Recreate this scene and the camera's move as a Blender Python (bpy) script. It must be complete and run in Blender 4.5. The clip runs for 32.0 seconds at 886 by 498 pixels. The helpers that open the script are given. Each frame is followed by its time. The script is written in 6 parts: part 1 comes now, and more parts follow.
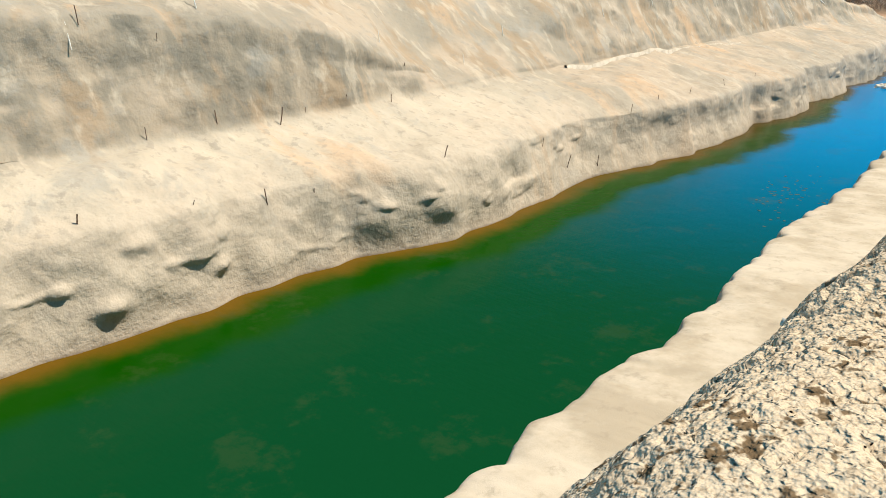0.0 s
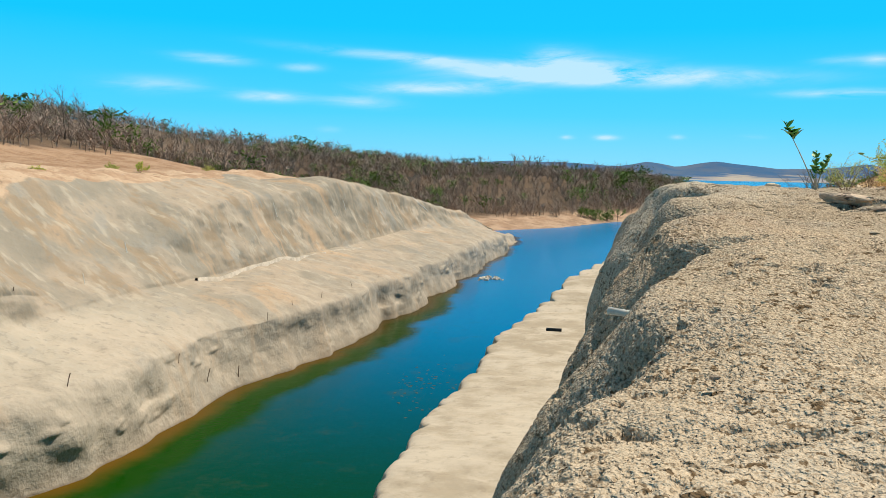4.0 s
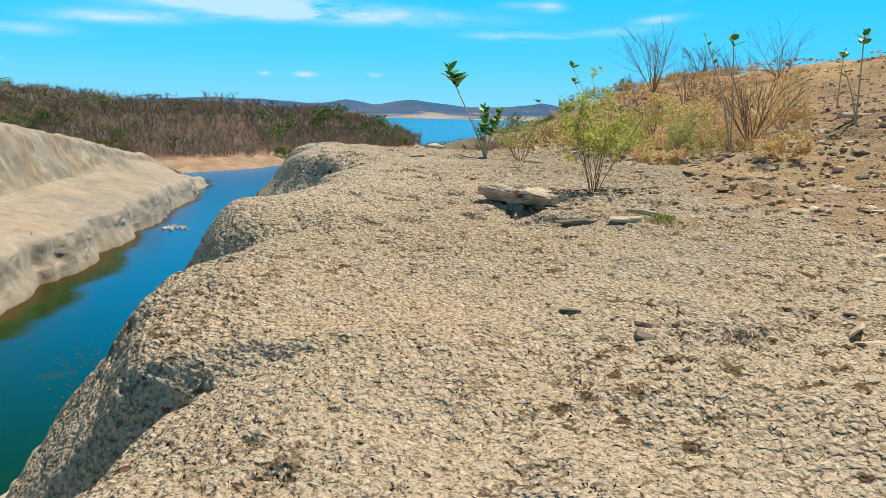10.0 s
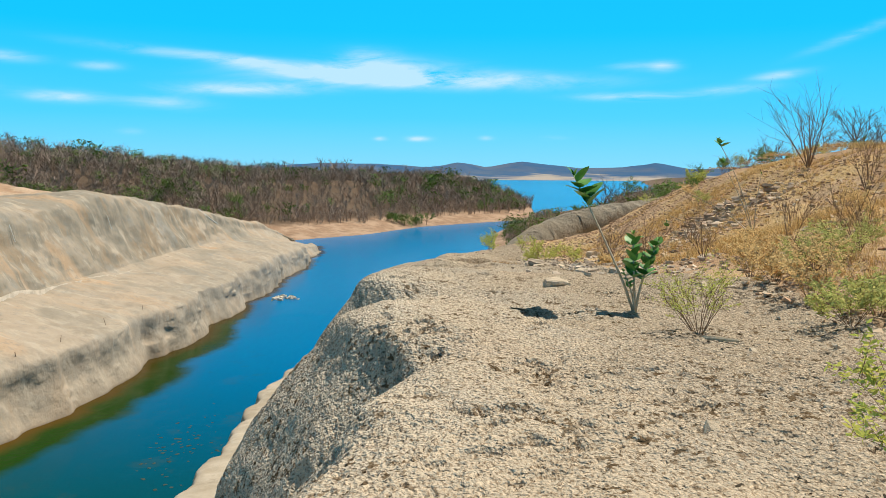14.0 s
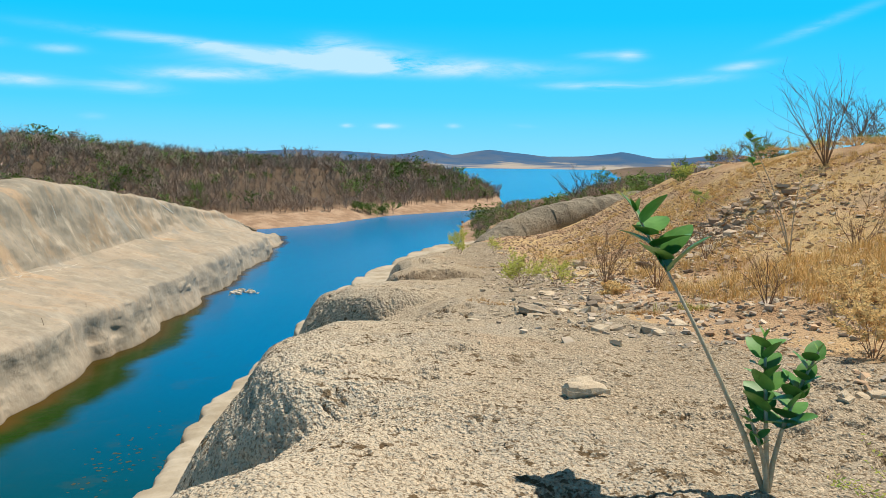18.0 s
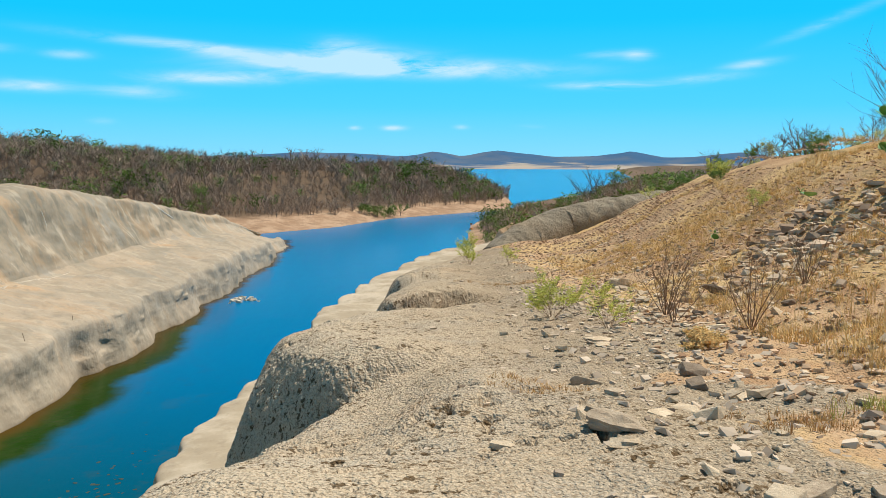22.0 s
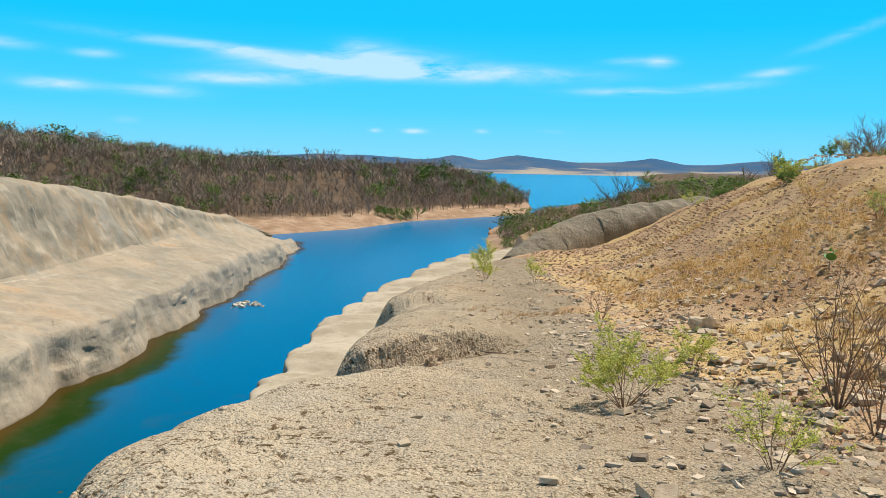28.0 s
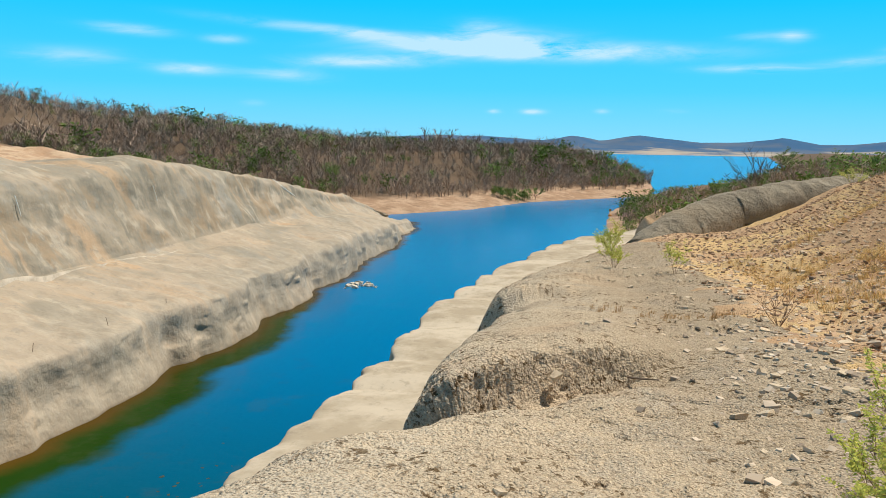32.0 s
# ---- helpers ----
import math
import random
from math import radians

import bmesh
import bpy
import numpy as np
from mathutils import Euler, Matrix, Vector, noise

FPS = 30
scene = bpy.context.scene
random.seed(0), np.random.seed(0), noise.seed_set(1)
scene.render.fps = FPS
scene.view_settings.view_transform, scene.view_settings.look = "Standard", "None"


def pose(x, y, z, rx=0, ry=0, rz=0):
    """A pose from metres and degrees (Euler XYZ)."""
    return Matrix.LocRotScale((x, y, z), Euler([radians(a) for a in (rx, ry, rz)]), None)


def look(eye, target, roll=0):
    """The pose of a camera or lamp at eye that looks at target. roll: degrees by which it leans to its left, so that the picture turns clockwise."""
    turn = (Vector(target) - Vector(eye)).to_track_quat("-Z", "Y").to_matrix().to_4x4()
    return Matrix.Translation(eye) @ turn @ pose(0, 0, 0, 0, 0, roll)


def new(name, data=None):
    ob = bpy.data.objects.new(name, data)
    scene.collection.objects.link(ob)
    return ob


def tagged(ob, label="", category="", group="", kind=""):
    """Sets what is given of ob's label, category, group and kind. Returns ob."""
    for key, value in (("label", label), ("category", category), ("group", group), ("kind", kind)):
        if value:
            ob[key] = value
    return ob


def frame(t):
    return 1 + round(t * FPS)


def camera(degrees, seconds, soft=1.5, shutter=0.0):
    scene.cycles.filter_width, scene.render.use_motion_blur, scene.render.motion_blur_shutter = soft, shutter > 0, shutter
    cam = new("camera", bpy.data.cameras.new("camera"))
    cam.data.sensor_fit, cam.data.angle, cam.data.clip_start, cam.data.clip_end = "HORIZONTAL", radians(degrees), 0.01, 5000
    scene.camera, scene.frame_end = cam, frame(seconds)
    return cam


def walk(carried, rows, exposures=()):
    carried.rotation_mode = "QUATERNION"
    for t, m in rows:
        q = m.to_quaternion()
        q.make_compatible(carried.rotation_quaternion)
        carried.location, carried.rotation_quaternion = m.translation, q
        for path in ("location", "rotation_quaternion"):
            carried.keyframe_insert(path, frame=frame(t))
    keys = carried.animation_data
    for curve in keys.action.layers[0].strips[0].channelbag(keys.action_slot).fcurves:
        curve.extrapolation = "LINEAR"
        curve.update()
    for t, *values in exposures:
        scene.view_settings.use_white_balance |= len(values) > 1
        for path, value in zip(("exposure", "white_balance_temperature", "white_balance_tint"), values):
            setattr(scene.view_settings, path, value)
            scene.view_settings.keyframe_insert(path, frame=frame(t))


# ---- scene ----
cam = camera(55.2, 32.0, 0.5)
PATH = [
    (0, (-1.187, -13.61, 0.174), (-2.329, -12.115, -0.504), 1.5),
    (0.5, (-1.613, -13.341, 0.198), (-2.595, -11.706, -0.406), 2.0),
    (1, (-1.612, -13.255, 0.224), (-2.457, -11.516, -0.289), 2.1),
    (1.5, (-1.556, -13.377, 0.279), (-2.291, -11.567, -0.151), 2.2),
    (2, (-1.524, -13.336, 0.311), (-2.138, -11.467, -0.047), 2.1),
    (2.5, (-1.497, -13.288, 0.322), (-2.063, -11.393, 0.025), 1.5),
    (4.5, (-1.378, -13.247, 0.333), (-1.698, -11.279, 0.168), 0.6),
    (5, (-1.232, -13.206, 0.306), (-1.331, -11.214, 0.157), 0.2),
    (5.5, (-0.992, -12.929, 0.269), (-0.88, -10.938, 0.11), 1.1),
    (6, (-0.829, -12.532, 0.201), (-0.546, -10.563, -0.005), 1.5),
    (6.5, (-0.675, -11.922, 0.233), (-0.31, -9.971, -0.008), 1.4),
    (7, (-0.469, -11.138, 0.207), (-0.083, -9.193, -0.055), 2.5),
    (7.5, (-0.344, -10.253, 0.276), (0.022, -8.301, 0.038), 2.9),
    (8, (-0.226, -9.469, 0.286), (0.138, -7.515, 0.062), 2.8),
    (8.5, (-0.12, -8.818, 0.354), (0.216, -6.859, 0.137), 2.7),
    (9, (-0.081, -8.022, 0.485), (0.25, -6.067, 0.219), 2.0),
    (9.5, (0.074, -7.24, 0.59), (0.376, -5.284, 0.302), 2.1),
    (10, (0.076, -6.381, 0.766), (0.309, -4.42, 0.446), 1.4),
    (10.5, (0.23, -5.819, 1.007), (0.439, -3.861, 0.654), 0.7),
    (11, (0.316, -5.174, 1.217), (0.368, -3.207, 0.858), 1.3),
    (11.5, (0.342, -4.549, 1.492), (0.347, -2.584, 1.119), 0.5),
    (12, (0.444, -3.849, 1.599), (0.408, -1.864, 1.357), 0.8),
    (12.5, (0.375, -3.153, 1.564), (0.26, -1.17, 1.331), 0.3),
    (13, (0.433, -2.45, 1.589), (0.342, -0.464, 1.37), -0.2),
    (13.5, (0.491, -1.823, 1.621), (0.372, 0.164, 1.436), -0.2),
    (14, (0.491, -0.991, 1.649), (0.461, 1.0, 1.468), 0.4),
    (14.5, (0.556, -0.13, 1.637), (0.514, 1.862, 1.462), 0.7),
    (15, (0.484, 0.473, 1.692), (0.418, 2.464, 1.513), 0.7),
    (15.5, (0.401, 1.044, 1.788), (0.345, 3.036, 1.623), 0.3),
    (17.5, (0.577, 4.021, 1.869), (0.534, 6.008, 1.653), 0.9),
    (18, (0.585, 4.463, 1.945), (0.633, 6.452, 1.736), 0.8),
    (18.5, (0.696, 5.248, 1.938), (0.682, 7.238, 1.738), 1.3),
    (19, (0.76, 6.05, 1.889), (0.751, 8.042, 1.717), 1.0),
    (19.5, (0.858, 6.712, 1.811), (0.876, 8.704, 1.637), 0.8),
    (20, (0.863, 7.381, 1.783), (0.883, 9.372, 1.6), 1.2),
    (20.5, (0.854, 8.182, 1.733), (0.888, 10.173, 1.543), 0.8),
    (21, (0.85, 8.946, 1.763), (0.862, 10.936, 1.561), 1.0),
    (21.5, (0.749, 9.678, 1.774), (0.765, 11.667, 1.562), 0.5),
    (22, (0.803, 10.509, 1.769), (0.83, 12.498, 1.563), 0.2),
    (22.5, (0.708, 11.214, 1.75), (0.719, 13.204, 1.554), 0.7),
    (23, (0.672, 11.904, 1.781), (0.692, 13.894, 1.586), 0.3),
    (23.5, (0.76, 12.653, 1.819), (0.787, 14.642, 1.617), 0.7),
    (24, (0.693, 13.419, 1.78), (0.643, 15.407, 1.567), 0.5),
    (24.5, (0.746, 14.098, 1.805), (0.769, 16.087, 1.596), 0.6),
    (26.5, (1.026, 16.573, 1.617), (1.082, 18.56, 1.396), 0.9),
    (27, (1.121, 17.285, 1.526), (1.152, 19.275, 1.325), 0.9),
    (27.5, (1.164, 17.886, 1.371), (1.138, 19.875, 1.167), 1.3),
    (28, (1.241, 18.615, 1.268), (1.225, 20.606, 1.07), 1.2),
    (28.5, (1.309, 19.294, 1.207), (1.221, 21.283, 1.025), 2.1),
    (29, (1.307, 20.073, 1.085), (1.225, 22.063, 0.901), 1.9),
    (29.5, (1.371, 20.802, 1.057), (1.227, 22.788, 0.864), 2.4),
    (30, (1.431, 21.423, 0.975), (1.258, 23.403, 0.758), 2.4),
    (30.5, (1.373, 22.117, 0.938), (1.189, 24.097, 0.727), 2.8),
    (31, (1.25, 22.632, 0.882), (1.012, 24.608, 0.681), 2.7),
    (31.5, (1.122, 23.031, 0.855), (0.891, 25.005, 0.633), 1.7),
    (32, (1.08, 23.436, 0.772), (0.791, 25.399, 0.525), 1.0),
]
walk(cam, [(t, look(eye, target, roll)) for t, eye, target, roll in PATH], [(0, 0.4), (1, 0.32), (2, 0.12), (2.5, 0.08), (4.5, 0.0), (32, 0.0)])

# ---- light ----
world = bpy.data.worlds.new("sky_world")
scene.world = world
world.use_nodes = True
SUN_ELEV, SUN_AZ = radians(62), radians(52)  # azimuth from +y towards +x
wt = world.node_tree
bg = wt.nodes["Background"]
sky = wt.nodes.new("ShaderNodeTexSky")
sky.sky_type, sky.sun_disc = "NISHITA", False
sky.sun_elevation, sky.sun_rotation = SUN_ELEV, SUN_AZ
sky.air_density, sky.dust_density, sky.ozone_density = 1.0, 0.6, 3.0
bg.inputs["Strength"].default_value = 0.1


def wnode(kind, **inputs):
    n = wt.nodes.new(kind)
    for k, v in inputs.items():
        n.inputs[k].default_value = v
    return n


def wmath(op, a, b=0.0):
    n = wt.nodes.new("ShaderNodeMath")
    n.operation = op
    for slot, v in ((0, a), (1, b)):
        if isinstance(v, (int, float)):
            n.inputs[slot].default_value = v
        else:
            wt.links.new(v, n.inputs[slot])
    return n.outputs[0]


tint = wt.nodes.new("ShaderNodeMix")
tint.data_type = "RGBA"
tint.inputs["Factor"].default_value = 0.97
wt.links.new(sky.outputs[0], tint.inputs["A"])
coord = wt.nodes.new("ShaderNodeTexCoord")
sep = wt.nodes.new("ShaderNodeSeparateXYZ")
wt.links.new(coord.outputs["Generated"], sep.inputs[0])
# bearing and height of a sky direction, in degrees
bear = wmath("MULTIPLY", wmath("ARCTAN2", sep.outputs[0], sep.outputs[1]), 57.2958)
elev = wmath("MULTIPLY", wmath("ARCSINE", sep.outputs[2]), 57.2958)
# deep cyan-blue that pales towards the horizon; unseen upper sky dimmed to deepen shade
deep = wt.nodes.new("ShaderNodeValToRGB")
wt.links.new(wmath("DIVIDE", elev, 90.0), deep.inputs[0])
for at_, tone in ((0.0, (0.24, 0.71, 0.98)), (0.04, (0.07, 0.64, 1.04)), (0.10, (0.0, 0.56, 1.08)), (0.18, (0.0, 0.49, 1.04)), (0.26, (0.06, 0.13, 0.20)), (1.0, (0.065, 0.058, 0.048))):
    stop = deep.color_ramp.elements.new(at_) if at_ not in (0.0, 1.0) else deep.color_ramp.elements[0 if at_ == 0 else -1]
    stop.color = (*(v for v in tone), 1)
bright = wt.nodes.new("ShaderNodeMix")
bright.data_type, bright.blend_type = "RGBA", "MULTIPLY"
bright.inputs["Factor"].default_value = 1.0
bright.inputs["B"].default_value = (10.6, 10.6, 10.6, 1)
wt.links.new(deep.outputs[0], bright.inputs["A"])
wt.links.new(bright.outputs["Result"], tint.inputs["B"])
comb = wt.nodes.new("ShaderNodeCombineXYZ")
wt.links.new(wmath("MULTIPLY", bear, 0.11), comb.inputs[0])
wt.links.new(wmath("ADD", wmath("MULTIPLY", elev, 0.55), wmath("MULTIPLY", bear, -0.03)), comb.inputs[1])
wisp = wnode("ShaderNodeTexNoise", Scale=1.6, Detail=7.0, Roughness=0.62, Distortion=0.5)
wt.links.new(comb.outputs[0], wisp.inputs["Vector"])
# thin clouds: bearing, height, half width, half height, slope, strength
CLOUDS = [(-13.6, 5.3, 4.2, 0.38, 0.02, 1.35), (-2.0, 6.1, 8.5, 0.5, -0.01, 2.0), (-5.0, 6.6, 4.5, 0.7, 0.0, 1.3), (-6.0, 7.4, 1.7, 0.6, 0.0, 1.0),
          (-15.0, 7.15, 6.5, 0.30, -0.066, 1.0), (-12.0, 6.6, 4.0, 0.35, -0.08, 0.7), (-24.9, 4.45, 2.2, 0.34, 0.0, 1.0), (-22.7, 6.4, 1.2, 0.26, 0.0, 0.7), (-28.5, 6.7, 2.2, 0.30, -0.04, 0.8),
          (-19.2, 4.3, 2.6, 0.40, -0.03, 0.6), (-32.0, 4.9, 3.0, 0.5, 0.0, 0.5), (11.8, 4.97, 3.3, 0.25, 0.0, 1.1), (17.3, 5.3, 2.4, 0.26, 0.05, 0.75), (20.4, 6.1, 1.6, 0.26, 0.12, 0.7),
          (13.4, 6.85, 0.9, 0.32, 0.0, 0.9), (11.5, 6.9, 1.6, 0.3, 0.0, 0.35), (-5.1, 2.17, 0.4, 0.14, 0.0, 0.9), (-2.6, 2.2, 0.75, 0.17, 0.0, 1.1), (2.0, 2.28, 0.45, 0.15, 0.0, 0.9),
          (6.5, 2.3, 0.8, 0.15, 0.0, 0.3), (-21.0, 2.4, 0.7, 0.2, 0.0, 0.4), (25.0, 8.5, 3.0, 0.3, 0.35, 0.35)]
total = None
for b0, e0, hw, hh, slope, power in CLOUDS:
    db = wmath("SUBTRACT", bear, b0)
    de = wmath("SUBTRACT", wmath("SUBTRACT", elev, e0), wmath("MULTIPLY", db, slope))
    r2 = wmath("ADD", wmath("POWER", wmath("DIVIDE", wmath("ABSOLUTE", db), hw), 2.0), wmath("POWER", wmath("DIVIDE", wmath("ABSOLUTE", de), hh), 2.0))
    blob = wmath("MULTIPLY", wmath("EXPONENT", wmath("MULTIPLY", r2, -1.2)), power)
    total = blob if total is None else wmath("ADD", total, blob)
ramp = wt.nodes.new("ShaderNodeMapRange")
ramp.inputs["From Min"].default_value, ramp.inputs["From Max"].default_value = 0.30, 0.62
wt.links.new(wisp.outputs[0], ramp.inputs["Value"])
dense = wmath("MINIMUM", wmath("MULTIPLY", total, ramp.outputs[0]), 0.85)
veil = wt.nodes.new("ShaderNodeMix")
veil.data_type = "RGBA"
veil.inputs["B"].default_value = (6.0, 8.6, 10.0, 1)
wt.links.new(dense, veil.inputs["Factor"])
wt.links.new(tint.outputs["Result"], veil.inputs["A"])
wt.links.new(veil.outputs["Result"], bg.inputs["Color"])

sun = new("sun", bpy.data.lights.new("sun", "SUN"))
sun.data.energy, sun.data.angle, sun.data.color = 4.8, radians(0.5), (1.0, 0.93, 0.80)
sun_way = Vector((math.sin(SUN_AZ) * math.cos(SUN_ELEV), math.cos(SUN_AZ) * math.cos(SUN_ELEV), math.sin(SUN_ELEV)))
sun.matrix_world = look(sun_way * 60, (0, 0, 0))
scene.view_settings.exposure = 0.0

# ---- materials ----


class Mat:
    """A small wrapper to build node materials."""

    def __init__(self, name, rough=0.9, spec=0.2):
        self.m = bpy.data.materials.new(name)
        self.m.use_nodes = True
        self.t = self.m.node_tree
        self.b = self.t.nodes["Principled BSDF"]
        self.b.inputs["Roughness"].default_value = rough
        self.b.inputs["Specular IOR Level"].default_value = spec
        geo = self.t.nodes.new("ShaderNodeNewGeometry")
        self.pos, self.island = geo.outputs["Position"], geo.outputs["Random Per Island"]
        self.normal = geo.outputs["Normal"]

    def put(self, slot, v):
        if hasattr(v, "is_output"):
            self.t.links.new(v, slot)
        else:
            slot.default_value = (*v, 1) if isinstance(v, tuple) and len(v) == 3 and slot.type == "RGBA" else v

    def noise(self, scale, detail=5.0, rough=0.6, stretch=None, distort=0.0, kind="noise"):
        n = self.t.nodes.new("ShaderNodeTexNoise" if kind == "noise" else "ShaderNodeTexVoronoi")
        n.inputs["Scale"].default_value = scale
        n.inputs["Detail"].default_value = detail
        n.inputs["Roughness"].default_value = rough
        if kind == "noise":
            n.inputs["Distortion"].default_value = distort
        src = self.pos
        if stretch:
            mp = self.t.nodes.new("ShaderNodeMapping")
            mp.inputs["Scale"].default_value = stretch
            self.t.links.new(src, mp.inputs["Vector"])
            src = mp.outputs[0]
        self.t.links.new(src, n.inputs["Vector"])
        return n.outputs[0]

    def map(self, v, a, b, lo=0.0, hi=1.0):
        n = self.t.nodes.new("ShaderNodeMapRange")
        n.interpolation_type = "SMOOTHSTEP"
        for k, w in (("Value", v), ("From Min", a), ("From Max", b), ("To Min", lo), ("To Max", hi)):
            self.put(n.inputs[k], w)
        return n.outputs[0]

    def math(self, op, a, b=0.0):
        n = self.t.nodes.new("ShaderNodeMath")
        n.operation = op
        self.put(n.inputs[0], a)
        self.put(n.inputs[1], b)
        return n.outputs[0]

    def mix(self, f, a, b, mode="MIX"):
        n = self.t.nodes.new("ShaderNodeMix")
        n.data_type, n.blend_type = "RGBA", mode
        self.put(n.inputs["Factor"], f)
        self.put(n.inputs["A"], a)
        self.put(n.inputs["B"], b)
        return n.outputs["Result"]

    def axis(self, i):
        n = self.t.nodes.new("ShaderNodeSeparateXYZ")
        self.t.links.new(self.pos, n.inputs[0])
        return n.outputs[i]

    def random(self):
        n = self.t.nodes.new("ShaderNodeObjectInfo")
        return n.outputs["Random"]

    def color(self, c):
        self.put(self.b.inputs["Base Color"], c)
        return self

    def bump(self, h, dist=0.02, strength=1.0):
        n = self.t.nodes.new("ShaderNodeBump")
        n.inputs["Distance"].default_value, n.inputs["Strength"].default_value = dist, strength
        self.t.links.new(h, n.inputs["Height"])
        old = self.b.inputs["Normal"].links
        if old:
            self.t.links.new(old[0].from_socket, n.inputs["Normal"])
        self.t.links.new(n.outputs[0], self.b.inputs["Normal"])
        return self


def shotcrete_material():
    """Old dark sprayed concrete, stained and lumpy."""
    k = Mat("sprayed_concrete", 0.95, 0.15)
    broad = k.noise(0.35, 4, 0.6)
    fine = k.noise(9.0, 6, 0.7)
    grit = k.noise(42.0, 4, 0.75)
    c = k.mix(k.map(broad, 0.35, 0.68), (0.25, 0.21, 0.155), (0.38, 0.32, 0.24))
    c = k.mix(k.map(k.noise(0.12, 5, 0.65), 0.53, 0.72, 0, 0.55), c, (0.42, 0.32, 0.21))
    c = k.mix(k.map(fine, 0.3, 0.75, 0, 0.3), c, (0.36, 0.30, 0.22))
    c = k.mix(k.map(grit, 0.52, 0.75, 0, 0.45), c, (0.22, 0.19, 0.15))
    k.color(c)
    k.bump(k.noise(0.9, 6, 0.65), 0.7, 0.9)
    k.bump(k.noise(11.0, 5, 0.7), 0.05, 0.8)
    k.bump(grit, 0.03, 0.9)
    return k.m


def bank_material():
    """Older sprayed concrete on the far bank, pale with rusty washes, grey patches and streaks down the slope."""
    k = Mat("weathered_concrete", 0.95, 0.15)
    down = (0.6, 1.2, 0.6)
    c = k.mix(k.map(k.noise(0.09, 6, 0.6), 0.42, 0.58), (0.44, 0.355, 0.265), (0.33, 0.285, 0.22))
    sep = k.t.nodes.new("ShaderNodeSeparateXYZ")
    k.t.links.new(k.normal, sep.inputs[0])
    steep = k.map(k.math("ADD", sep.outputs[2], k.math("MULTIPLY", k.math("SUBTRACT", k.noise(0.12, 6, 0.65), 0.5), 1.1)), 0.72, 0.45)
    grey = k.mix(k.map(k.noise(0.3, 4, 0.6, stretch=down), 0.42, 0.6), (0.24, 0.21, 0.16), (0.36, 0.295, 0.215))
    upper = k.map(k.axis(2), -13.0, -11.6)
    c = k.mix(k.math("MULTIPLY", steep, k.map(upper, 0.0, 1.0, 0.25, 0.88)), c, grey)
    c = k.mix(k.math("MULTIPLY", k.map(k.axis(1), 75.0, 45.0, 0.0, 0.5), k.math("SUBTRACT", 1.0, upper)), c, (0.64, 0.55, 0.43))
    # cool grey patches and rusty runs
    c = k.mix(k.map(k.noise(0.16, 7, 0.65, distort=0.4), 0.55, 0.66, 0, 0.55), c, (0.33, 0.315, 0.275))
    c = k.mix(k.map(k.noise(0.09, 7, 0.65, stretch=(0.5, 1.3, 0.5), distort=0.8), 0.53, 0.64, 0, 0.6), c, (0.56, 0.37, 0.22))
    c = k.mix(k.math("MULTIPLY", upper, k.map(k.noise(0.24, 4, 0.6, stretch=down), 0.53, 0.63, 0, 0.6)), c, (0.35, 0.25, 0.155))
    c = k.mix(k.map(k.noise(0.45, 4, 0.6, stretch=down), 0.54, 0.66, 0, 0.5), c, (0.56, 0.475, 0.365))
    c = k.mix(k.map(k.noise(1.1, 4, 0.6), 0.55, 0.66, 0, 0.55), c, (0.30, 0.265, 0.215))
    low = k.map(k.math("ADD", k.axis(2), k.math("MULTIPLY", k.noise(0.14, 5, 0.6), 5.0)), -10.0, -13.5, 0.0, 0.5)
    c = k.mix(low, c, k.mix(k.map(k.noise(0.5, 6, 0.7), 0.4, 0.6), (0.51, 0.43, 0.335), (0.37, 0.31, 0.24)))
    at = k.t.nodes.new("ShaderNodeAttribute")
    at.attribute_name = "soil"
    earth = k.mix(k.map(k.noise(0.25, 6, 0.7), 0.42, 0.6), (0.58, 0.415, 0.28), (0.44, 0.285, 0.18))
    earth = k.mix(k.map(k.noise(1.5, 6, 0.75), 0.54, 0.7, 0, 0.7), earth, (0.22, 0.14, 0.09))
    c = k.mix(k.map(k.math("ADD", at.outputs["Fac"], k.math("SUBTRACT", k.noise(0.35, 6, 0.7), 0.5)), 0.4, 0.6), c, earth)
    z = k.math("ADD", k.axis(2), k.math("MULTIPLY", k.noise(0.5, 4), 0.6))
    c = k.mix(k.map(z, -20.75, -20.35, 0.75, 0), c, (0.12, 0.085, 0.045))
    k.color(c)
    k.bump(k.noise(0.55, 4, 0.55), 0.5, 0.5)
    k.bump(k.noise(2.6, 4, 0.6), 0.14, 0.5)
    k.bump(k.noise(9.0, 3, 0.6), 0.03, 0.5)
    return k.m


